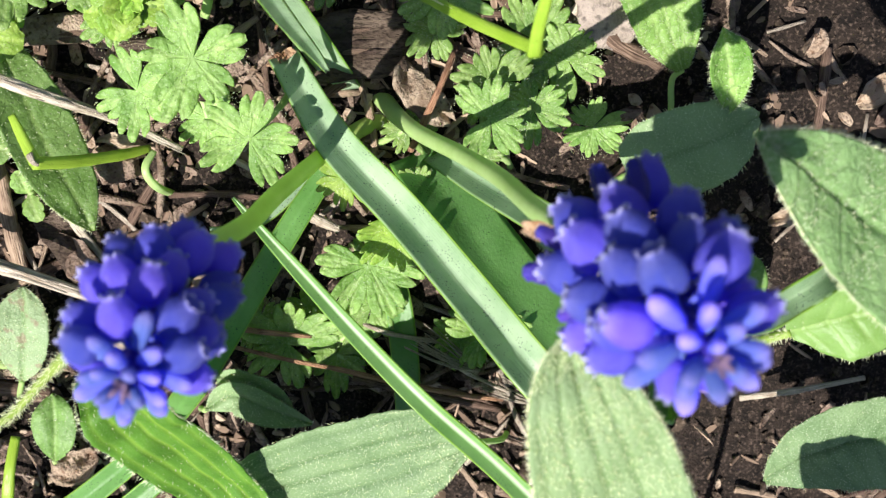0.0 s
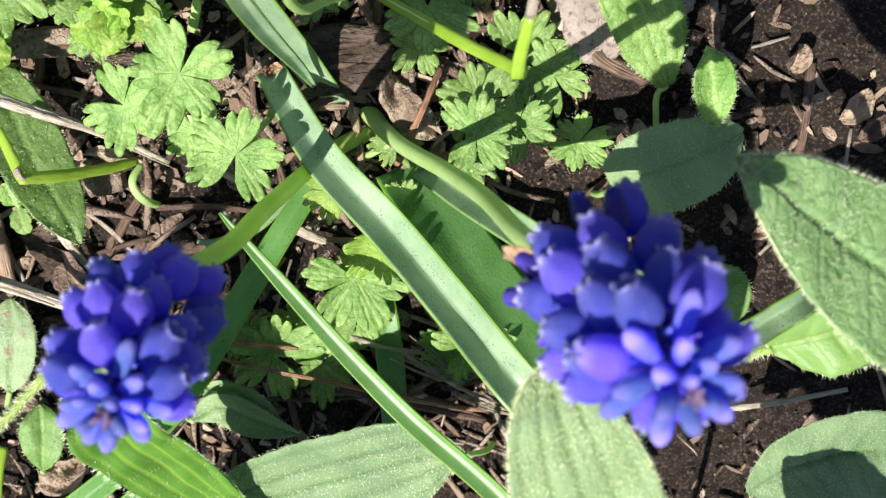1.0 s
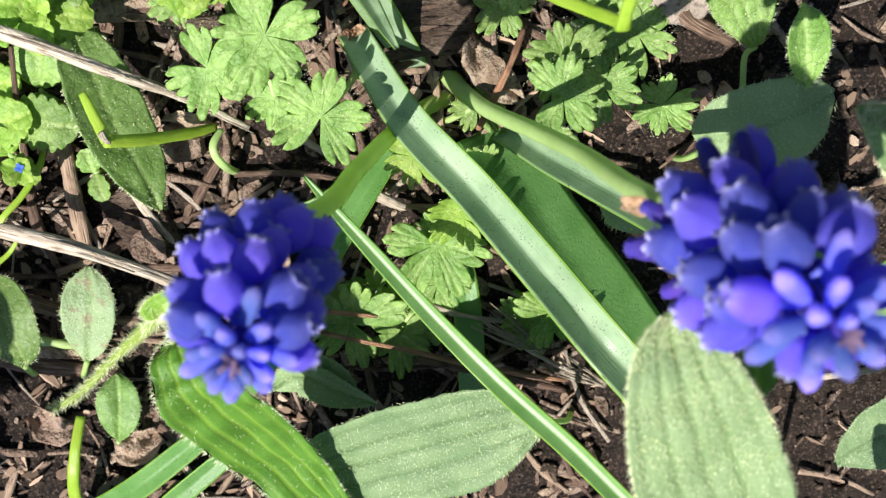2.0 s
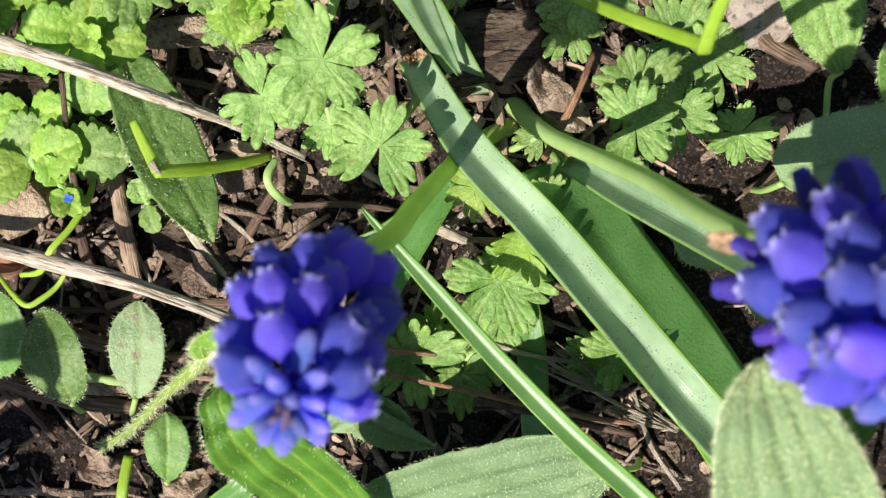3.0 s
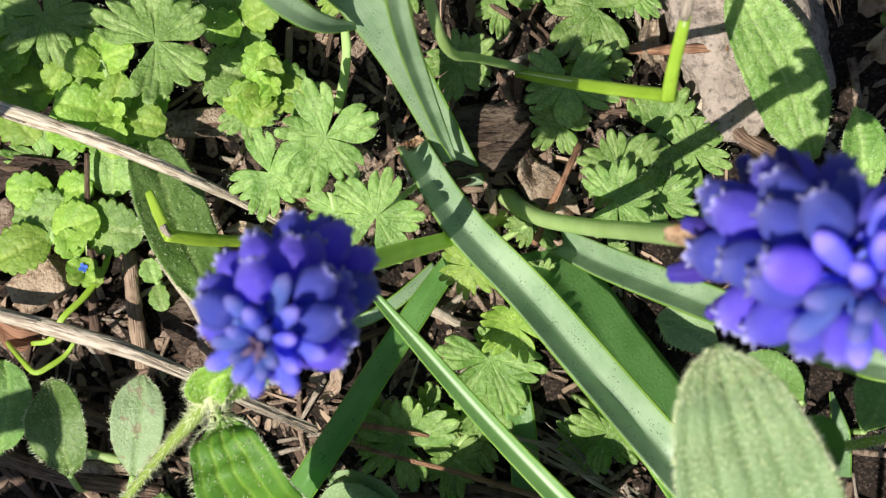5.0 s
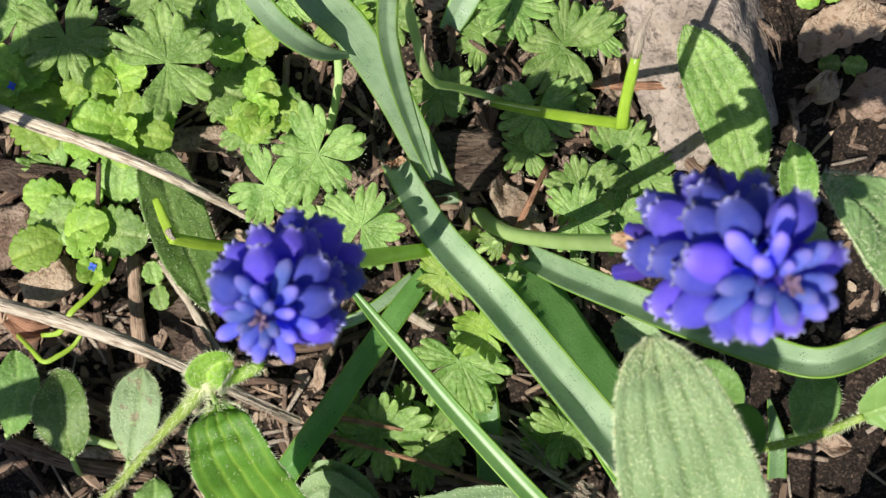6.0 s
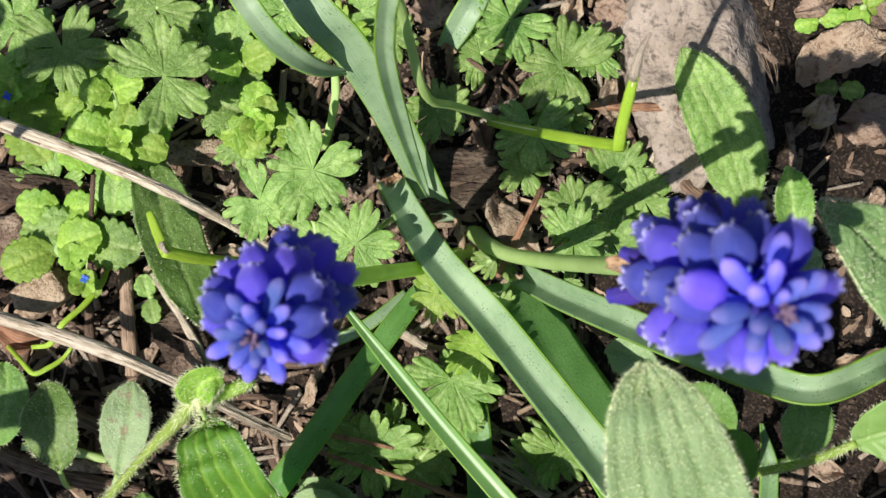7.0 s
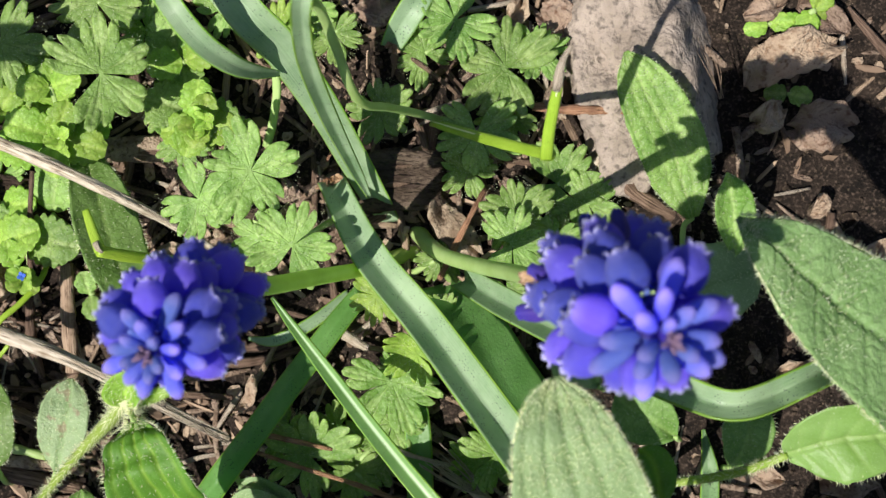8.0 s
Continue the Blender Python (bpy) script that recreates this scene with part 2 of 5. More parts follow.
def curve_points(pts, count):
    """Smooth curve through a few points."""
    p = [Vector(q) for q in pts]
    p = [2 * p[0] - p[1]] + p + [2 * p[-1] - p[-2]]
    segs = len(p) - 3
    out = []
    for i in range(count):
        s = i / (count - 1) * segs
        k = min(int(s), segs - 1)
        f = s - k
        a, b, c, d = p[k:k + 4]
        out.append(0.5 * ((2 * b) + (c - a) * f + (2 * a - 5 * b + 4 * c - d) * f * f + (3 * b - a - 3 * c + d) * f ** 3))
    return out


def spread(values, f):
    """Value at fraction f of a short list."""
    s = f * (len(values) - 1)
    k = min(int(s), len(values) - 2)
    return values[k] + (values[k + 1] - values[k]) * (s - k)


def thing(name, at, label, category, group="", kind=""):
    ob = new(name)
    ob.location = Vector(at) * MM
    ob.empty_display_size = 0.002
    return tagged(ob, label, category, group, kind)


def part(name, bm, material, parent, label=""):
    """Links a bmesh, built in millimetres of the place, as one mesh under a thing or a part."""
    at = Vector((0, 0, 0))
    up = parent
    while up:
        at = at + up.location
        up = up.parent
    bm.transform(Matrix.Translation(-at) @ Matrix.Diagonal((MM, MM, MM, 1)))
    me = bpy.data.meshes.new(name)
    bm.to_mesh(me)
    bm.free()
    me.materials.append(material)
    me.shade_smooth()
    ob = new(name, me)
    ob.parent = parent
    return tagged(ob, label)


def single(name, bm, material, label, category, group="", kind=""):
    """A thing of one mesh, with its origin at the middle of its foot."""
    lo = Vector([min(v.co[i] for v in bm.verts) for i in range(3)])
    hi = Vector([max(v.co[i] for v in bm.verts) for i in range(3)])
    at = Vector(((lo.x + hi.x) / 2, (lo.y + hi.y) / 2, lo.z))
    bm.transform(Matrix.Diagonal((MM, MM, MM, 1)) @ Matrix.Translation(-at))
    me = bpy.data.meshes.new(name)
    bm.to_mesh(me)
    bm.free()
    me.materials.append(material)
    me.shade_smooth()
    ob = new(name, me)
    ob.location = at * MM
    return tagged(ob, label, category, group, kind)


def frames_along(line, roll=0.0):
    """Tangent, side and normal at each point of a line."""
    out = []
    for i, p in enumerate(line):
        t = (line[min(i + 1, len(line) - 1)] - line[max(i - 1, 0)]).normalized()
        side = t.cross(Vector((0, 0, 1)))
        if side.length < 0.15:
            side = out[-1][1] if out else Vector((1, 0, 0))
        side = side.normalized()
        n = side.cross(t).normalized()
        a = radians(roll(i / (len(line) - 1)) if callable(roll) else roll)
        out.append((t, side * math.cos(a) + n * math.sin(a), n * math.cos(a) - side * math.sin(a)))
    return out


def tube(bm, pts, radii, sides=8, steps=20, flat=1.0, wobble=0.0, groove=0.0):
    """A round or flattened stem along a curve."""
    line = curve_points(pts, steps)
    fr = frames_along(line)
    rings = []
    for i, (p, (t, s, n)) in enumerate(zip(line, fr)):
        r = spread(radii, i / (steps - 1))
        r *= 1 + wobble * noise.noise(p * 0.4)
        ring = []
        for k in range(sides):
            a = 2 * math.pi * k / sides
            g = 1 - groove * max(0.0, math.sin(a)) ** 4
            ring.append(bm.verts.new(p + s * (r * math.cos(a)) + n * (r * flat * math.sin(a) * g)))
        rings.append(ring)
    uv = bm.loops.layers.uv.verify()
    total = sum((b - a).length for a, b in zip(line, line[1:]))
    for i, (a, b) in enumerate(zip(rings, rings[1:])):
        v0, v1 = total * i / (steps - 1), total * (i + 1) / (steps - 1)
        for k in range(sides):
            fc = bm.faces.new((a[k], a[(k + 1) % sides], b[(k + 1) % sides], b[k]))
            for lp, q in zip(fc.loops, ((k, v0), (k + 1, v0), (k + 1, v1), (k, v1))):
                lp[uv].uv = (q[0] / sides, q[1])
    bm.faces.new(rings[0][::-1])
    bm.faces.new(rings[-1])
    return bm


def blade(pts, widths, fold=0.35, cup=0.0, thick=0.5, across=8, along=40, roll=0.0, vein=None, wave=0.0, seed=0.0, tooth=0.0, rate=1.9, crenate=0.0, keel=0.0):
    """A leaf blade with thickness: curve, widths along it, a keel (fold) or hollow (cup), veins pressed into it."""
    bm = bmesh.new()
    uv = bm.loops.layers.uv.new("UVMap")
    at = bm.verts.layers.float.new("vein")
    line = curve_points(pts, along)
    fr = frames_along(line, roll)
    total = sum((b - a).length for a, b in zip(line, line[1:]))
    grid = []
    for i, (p, (t, s, n)) in enumerate(zip(line, fr)):
        f = i / (along - 1)
        w = spread(widths, f) / 2
        rows = ([], [])
        for k in range(across + 1):
            u = 2 * k / across - 1
            edge = w * (1 - crenate * (1 - abs(math.sin(f * total * rate / 2)) ** 0.6) * abs(u) ** 3 + (tooth * math.sin(f * total * rate) if abs(u) > 0.99 else 0))
            h = (spread(fold, f) if isinstance(fold, list) else fold) * (math.sqrt((u - keel) ** 2 + .012) - .1095) * 1.1 * w + cup * u * u * w + wave * noise.noise(Vector((f * total * 0.16, u * 1.3, seed)))
            v = 0.0
            if vein == "net":
                mid = math.exp(-(u * w / 0.45) ** 2)
                x = f * total / min(5.2, 0.5 + 0.55 * max(widths)) - abs(u) * 0.9
                d = abs(x - round(x))
                side = math.exp(-(d / 0.075) ** 2) * (1 - abs(u)) ** 0.4
                v = max(mid, 0.75 * side)
                h += (0.42 * (1 - side) * (1 - u * u) - 0.7 * mid) * min(1.0, w / 6.0)
            elif vein == "long":
                x = u * 2.4 * (0.35 + 0.65 * math.sin(math.pi * min(max(f, 0.03), 0.97)))
                x = u * 2.5
                d = abs(x - round(x))
                v = math.exp(-(d / 0.13) ** 2) * (1 - abs(u) ** 4)
                h -= 0.38 * v
            elif vein == "mid":
                v = math.exp(-(u * w / 0.5) ** 2)
                h -= 0.35 * v
            elif vein == "stripe":
                v = math.exp(-((u + 0.22) / 0.24) ** 4)
                h -= 0.12 * v
            elif vein == "edge":
                v = 0.9 * abs(u) ** 8
            for side_k, off in ((0, 0.0), (1, -thick * (1 - 0.7 * abs(u)))):
                q = bm.verts.new(p + s * (u * edge) + n * (h + off))
                q[at] = v
                rows[side_k].append(q)
        grid.append(rows)

    def face(vs, f0, f1, k0, k1):
        fc = bm.faces.new(vs)
        for lp, (ff, kk) in zip(fc.loops, ((f0, k0), (f0, k1), (f1, k1), (f1, k0))):
            lp[uv].uv = (kk / across, ff * total / 10.0)
    for i in range(along - 1):
        f0, f1 = i / (along - 1), (i + 1) / (along - 1)
        for k in range(across):
            a, b = grid[i], grid[i + 1]
            face((a[0][k], a[0][k + 1], b[0][k + 1], b[0][k]), f0, f1, k, k + 1)
            face((a[1][k + 1], a[1][k], b[1][k], b[1][k + 1]), f0, f1, k + 1, k)
        for k in (0, across):
            a, b = grid[i], grid[i + 1]
            fc = (a[0][k], b[0][k], b[1][k], a[1][k]) if k == 0 else (a[1][k], b[1][k], b[0][k], a[0][k])
            face(fc, f0, f1, k, k)
    for g in (grid[0], grid[-1]):
        loop = g[0] + g[1][::-1]
        bm.faces.new(loop if g is grid[-1] else loop[::-1])
    return bm


def hairs_on(pts, widths, fold, cup, rng, edge=220, top=0, length=1.0, roll=0.0, thickness=0.07, lean=0.5):
    """Short stiff hairs along the margin and on the face of a blade."""
    bm = bmesh.new()
    line = curve_points(pts, 60)
    fr = frames_along(line, roll)

    def place(f, u):
        i = min(int(f * 59), 58)
        g = f * 59 - i
        p = line[i].lerp(line[i + 1], g)
        t, s, n = fr[i]
        w = spread(widths, f) / 2
        return p + s * (u * w) + n * (fold * abs(u) * w + cup * u * u * w), t, s, n

    def hair(p, d, size):
        a = d.orthogonal().normalized() * thickness
        b = d.cross(a).normalized() * thickness
        base = [bm.verts.new(p + a), bm.verts.new(p - a * 0.5 + b * 0.87), bm.verts.new(p - a * 0.5 - b * 0.87)]
        tip = bm.verts.new(p + d * size)
        for k in range(3):
            bm.faces.new((base[k], base[(k + 1) % 3], tip))
    for k in range(edge):
        f, sgn = rng.uniform(0.0, 1.0), rng.choice((-1, 1))
        p, t, s, n = place(f, sgn * rng.uniform(0.97, 1.0))
        d = (s * sgn * rng.uniform(0.5, 1.0) - t * rng.uniform(-0.4, lean) + n * rng.uniform(-0.1, 0.8)).normalized()
        hair(p, d, length * rng.uniform(0.5, 1.15))
    for k in range(top):
        p, t, s, n = place(rng.uniform(0.02, 0.98), rng.uniform(-0.95, 0.95))
        d = (n + s * rng.uniform(-0.7, 0.7) + t * rng.uniform(-0.8, 0.5)).normalized()
        hair(p, d, length * rng.uniform(0.3, 0.7))
    return bm


def stem_hairs(pts, radius, rng, count, length=1.1, thickness=0.07):
    bm = bmesh.new()
    line = curve_points(pts, 50)
    fr = frames_along(line)
    for k in range(count):
        i = rng.randrange(50)
        t, s, n = fr[i]
        a = rng.uniform(0, 2 * math.pi)
        o = s * math.cos(a) + n * math.sin(a)
        p = line[i] + o * radius * 0.9 + t * rng.uniform(-0.6, 0.6)
        d = (o + t * rng.uniform(-0.4, 0.4)).normalized()
        x = d.orthogonal().normalized() * thickness
        y = d.cross(x).normalized() * thickness
        base = [bm.verts.new(p + x), bm.verts.new(p - x * 0.5 + y), bm.verts.new(p - x * 0.5 - y)]
        tip = bm.verts.new(p + d * length * rng.uniform(0.5, 1.1))
        for j in range(3):
            bm.faces.new((base[j], base[(j + 1) % 3], tip))
    return bm


# ---- ground ----
def ground_height(x, y):
    """Height of the soil in millimetres at a place in millimetres."""
    v = Vector((x, y, 0.0))
    near = max(0.0, 1.0 - (x * x + y * y) / 160000.0)
    return near * (2.6 * noise.noise(v * 0.035) + 1.5 * noise.noise(v * 0.11) + 0.9 * noise.noise(v * 0.3)) - 1.8


def build_ground():
    bm = bmesh.new()
    inner = [-150 + 1.5 * i for i in range(201)]
    outer = [150 * 1.6 ** k for k in range(1, 13)]
    axis = [-v for v in reversed(outer)] + inner + outer
    rows = [[bm.verts.new((x, y, ground_height(x, y))) for x in axis] for y in axis]
    for a, b in zip(rows, rows[1:]):
        for k in range(len(axis) - 1):
            bm.faces.new((a[k], a[k + 1], b[k + 1], b[k]))
    return single("ground", bm, SOIL, "dark moist garden soil with crumbs and litter", "ground", kind="structure")


build_ground()


# ---- grape hyacinth: strap leaves ----
def strap_leaf(label, pts, widths, fold=0.35, roll=0.0, thick=0.7, along=56, dry=None, material=STRAP, vein="edge", keel=0.0):
    ob = thing("grape_hyacinth_leaf", pts[-1], label, "leaf", "grape hyacinth leaves")
    part("leaf_blade", blade(pts, widths, fold, 0.0, thick, 14, along, roll, vein, keel=keel), material, ob)
    line = curve_points(pts, 30)
    fr = frames_along(line, roll)
    for sgn in (-1, 1):
        rim = [p + s * (sgn * spread(widths, i / 29) / 2) + n * ((spread(fold, i / 29) if isinstance(fold, list) else fold) * .98 * abs(sgn - keel) * spread(widths, i / 29) / 2 - thick * .3) for i, (p, (t, s, n)) in enumerate(zip(line, fr))]
        part("leaf_margin", tube(bmesh.new(), rim, [.14, .22, .20], 6, 60), EDGE, ob, "bright green leaf margin")
    if dry:
        line = curve_points(pts, 40)[:3]
        back = (line[0] - line[1]).normalized()
        side = back.cross(Vector((0, 0, 1))).normalized()
        for k, (o, w, up) in enumerate(((-.26, .62, .5), (.24, .5, .9), (.0, .45, 1.2))):
            mid = line[0] + side * (o * widths[0])
            bits = [mid + back * dry * (.75 - .2 * k) + Vector((0, 0, up)), mid + back * dry * .2 + Vector((0, 0, up * .8)), mid - back * .9 + Vector((0, 0, .45 + .1 * k))]
            part("dry_tip", blade(bits, [widths[0] * w * .35, widths[0] * w, widths[0] * w * .8], .5, 0.0, .4, 10, 18, 12 * k - 10, None, 1.4, 4.0 + k, .25, 5.0), DRY_TIP, ob,
                 "withered brown leaf tip" if k == 0 else "")
    return ob


strap_leaf("long bluish-green channelled grape hyacinth leaf with brown tip",
           [(-14.7, 7.5, 8.0), (-6.4, -6.9, 16.0), (4.7, -19.6, 21.0), (16.3, -33.8, 28.0), (27.5, -47.4, 36.0), (39.4, -62.6, 30.0), (54.7, -83.6, 0.0)],
           [5.4, 6.8, 7.4, 7.7, 7.9, 7.9, 7.5], [0.6, 0.85, 0.95, 0.95, 0.95, 0.95, 0.9], roll=14, dry=1.8, keel=-0.12)
strap_leaf("narrow grape hyacinth leaf with pale midstripe",
           [(-24.3, -15.0, 22.0), (-20.0, -20.1, 24.0), (-12.4, -28.6, 28.0), (-2.8, -39.3, 33.0), (7.5, -50.3, 37.0), (18.8, -62.9, 36.0), (32.0, -79.5, 33.0), (44.0, -95.0, 22.0), (52.0, -106.0, -2.0)],
           [0.4, 1.6, 2.6, 3.1, 3.4, 3.6, 3.7, 3.6, 3.5], 0.7, roll=4, material=STRAP_STRIPED, vein="stripe")
strap_leaf("broad shaded grape hyacinth leaf lying under a longer one",
           [(7.1, -13.8, 1.0), (14.0, -21.2, 7.0), (21.2, -33.6, 11.0), (30.3, -47.8, 13.0), (40.7, -65.6, 14.0), (53.1, -90.3, 0.0)],
           [10, 15.5, 18.5, 20, 20, 18], 0.15, roll=45, material=STRAP_DARK)
strap_leaf("arching grape hyacinth leaf kinked near its end",
           [(12.7, -12.3, 6.0), (20.3, -15.7, 18.0), (30.2, -19.4, 34.0), (40.7, -23.1, 52.0), (47.4, -25.2, 62.0), (53.3, -26.4, 66.0), (60.0, -25.1, 64.0), (72.2, -21.7, 55.0), (107.8, -20.7, 0.0)],
           [5.0, 5.6, 5.6, 5.2, 4.8, 4.4, 4.4, 4.2, 4], 0.95, roll=9, material=STRAP)
strap_leaf("dull green grape hyacinth leaf lying over straw",
           [(-7.7, -14.0, 3.0), (-13.7, -21.5, 6.0), (-21.6, -32.2, 10.0), (-29.2, -43.0, 14.0), (-36.9, -53.5, 16.0), (-48.1, -69.5, 0.0)],
           [3.8, 4.5, 4.9, 5.0, 5.0, 5.0], -0.45, roll=-8, material=STRAP_DARK, thick=1.2)
strap_leaf("grey-green grape hyacinth leaf drooping to the soil",
           [(-3.0, -0.7, -2.0), (-5.5, 3.7, 3.0), (-9.3, 11.6, 12.0), (-14.1, 21.5, 26.0), (-19.8, 30.4, 38.0), (-25.1, 35.8, 44.0), (-33.5, 46.5, 40.0), (-47.4, 68.8, 0.0)],
           [3.6, 5.8, 6.8, 7.1, 7.3, 7.3, 7.1, 6.6], [0.12, 0.2, 0.25, 0.25, 0.25, 0.25, 0.25, 0.25], roll=26, material=STRAP)
strap_leaf("slender upright grape hyacinth leaf crossing a wider one",
           [(-6.8, 4.5, 9.0), (-8.7, 9.6, 18.0), (-10.9, 17.9, 42.0), (-11.8, 24.5, 62.0), (-10.9, 28.3, 76.0), (-9.4, 31.9, 86.0), (-7.7, 40.2, 80.0), (-6.8, 76.9, -0.0)],
           [0.8, 2.0, 2.8, 2.9, 2.8, 2.7, 2.6, 2.5], 0.6, roll=-10, material=STRAP)
strap_leaf("curved grape hyacinth leaf arching downwards",
           [(-20.8, 26.3, 36.0), (-24.3, 25.9, 43.0), (-27.3, 26.9, 49.0), (-31.2, 30.1, 54.0), (-35.9, 36.6, 56.0), (-42.4, 47.3, 45.0), (-55.8, 70.0, -0.0)],
           [0.8, 2.4, 3.4, 3.8, 3.8, 3.6, 3.4], 0.5, roll=10)
strap_leaf("pale cut grape hyacinth leaf with brown end",
           [(-3.1, 35.1, 6.0), (-0.6, 39.2, 9.0), (3.2, 45.9, 10.0), (7.5, 60.3, 0.0)], [4.0, 5.4, 5.4, 5], 0.3, roll=-20, dry=1.0)
strap_leaf("short dark strap leaf shaded by cranesbill",
           [(2.5, -36.1, 3.0), (3.4, -44.2, 4.0), (4.0, -55.0, 4.0), (4.0, -69.3, 0.0)], [4.5, 5.2, 5.2, 5], 0.15, material=STRAP_DARK)
strap_leaf("dark green strap leaf end low under the veined leaf",
           [(-44.0, -63.0, 15.0), (-53.4, -71.2, 12.0), (-65.9, -81.0, 9.0), (-79.0, -91.0, 0.0)], [3.0, 4.6, 5.0, 4.5], 0.4, roll=-8, material=STRAP_DARK)
strap_leaf("second dark strap leaf end close to the soil",
           [(-43.0, -73.5, 5.0), (-49.5, -79.0, 4.0), (-58.0, -86.0, 3.0), (-67.0, -94.0, 0.0)], [2.5, 4.2, 4.6, 4], 0.35, roll=8, material=STRAP_DARK)
strap_leaf("dark blade lying on soil beneath flowers",
           [(63.2, -43.2, 2.0), (64.4, -51.3, 3.0), (65.2, -60.5, 0.0)], [0.5, 3.4, 3.8], 0.3, material=STRAP_MID)
strap_leaf("small pale leaf end behind the narrow leaf",
           [(-32.2, -25.3, 4.0), (-26.7, -25.5, 5.0), (-19.7, -22.3, 4.0), (-11.6, -16.0, 0.0)], [0.6, 2.2, 2.4, 2], 0.4)


# unseen taller clump of the same plant beside the bed, added sunward for shade
for k, (x, y) in enumerate(((-152, -104), (-146, -92), (-157, -82), (-148, -70), (-141, -6), (-135, 5), (-143, 15))):
    rng = random.Random(60 + k)
    foot = Vector((x, y, -2))
    over = Vector((rng.uniform(14, 36), rng.uniform(-16, 16), 0))
    high = rng.uniform(82, 118)
    strap_leaf("tall unseen grape hyacinth leaf beside the bed, added to cast shade",
               [foot + over * 1.25 + Vector((0, 0, high * .72)), foot + over * .95 + Vector((0, 0, high * .95)), foot + over * .55 + Vector((0, 0, high)), foot + over * .2 + Vector((0, 0, high * .6)), foot],
               [1.0, 6.0, 8.0, 8.0, 6.5], .6, material=STRAP_MID)


# ---- grape hyacinth: flower spikes ----
def lathe(profile, sides, lobes, depth, tip_from):
    bm = bmesh.new()
    at = bm.verts.layers.float.new("vein")
    rings = []
    for z, r in profile:
        ring = []
        for k in range(sides):
            a = 2 * math.pi * k / sides
            rr = r * (1 + depth * math.cos(lobes * a))
            v = bm.verts.new((rr * math.cos(a), rr * math.sin(a), z))
            v[at] = max(0.0, (z - tip_from) / (1 - tip_from))
            ring.append(v)
        rings.append(ring)
    for a, b in zip(rings, rings[1:]):
        for k in range(sides):
            bm.faces.new((a[k], a[(k + 1) % sides], b[(k + 1) % sides], b[k]))
    bm.faces.new(rings[0][::-1])
    bm.faces.new(rings[-1])
    return bm


def raw_mesh(name, bm, material):
    me = bpy.data.meshes.new(name)
    bm.to_mesh(me)
    bm.free()
    me.materials.append(material)
    me.shade_smooth()
    return me


BELL_SHAPE = [(0, .05), (.02, .19), (.08, .33), (.19, .44), (.33, .495), (.5, .50), (.65, .46), (.78, .385), (.87, .30), (.925, .25), (.97, .275), (.96, .22), (.86, .17)]
BUD_SHAPE = [(0, .10), (.06, .20), (.2, .28), (.42, .33), (.66, .35), (.82, .31), (.93, .20), (.98, .10), (1.0, .03)]
OLD_SHAPE = [(0, .12), (.1, .25), (.28, .33), (.5, .34), (.7, .30), (.84, .24), (.92, .26), (1.0, .20), (.94, .10)]
BELLS = [raw_mesh("floret", lathe(BELL_SHAPE, 24, 6, d, 0.70), PETAL) for d in (0.025, 0.045)]
BUD = raw_mesh("bud", lathe(BUD_SHAPE, 15, 3, 0.07, 0.62), PETAL_YOUNG)
OLD_BELL = raw_mesh("closed_floret", lathe(OLD_SHAPE, 18, 6, 0.12, 0.5), PETAL_DARK)


def teeth_mesh():
    """Six small lobes turned out round the narrow mouth."""
    bm = bmesh.new()
    for k in range(6):
        a = 2 * math.pi * k / 6
        ring = []
        for da, z, r in ((-.48, .92, .262), (.48, .92, .262), (.36, .985, .315), (0, 1.03, .345), (-.36, .985, .315)):
            ring.append(bm.verts.new((r * math.cos(a + da), r * math.sin(a + da), z)))
        inner = [bm.verts.new(v.co * 0.94 + Vector((0, 0, 0.045))) for v in ring]
        bm.faces.new(ring)
        bm.faces.new(inner[::-1])
        for i in range(5):
            bm.faces.new((ring[i], inner[i], inner[(i + 1) % 5], ring[(i + 1) % 5]))
    return raw_mesh("mouth_rim", bm, TEETH)


RIM = teeth_mesh()
KNOB = raw_mesh("bud_tip", lathe([(0, .12), (.3, .26), (.65, .27), (.9, .16), (1.0, .04)], 8, 3, 0.12, 0.9), ANTHER)


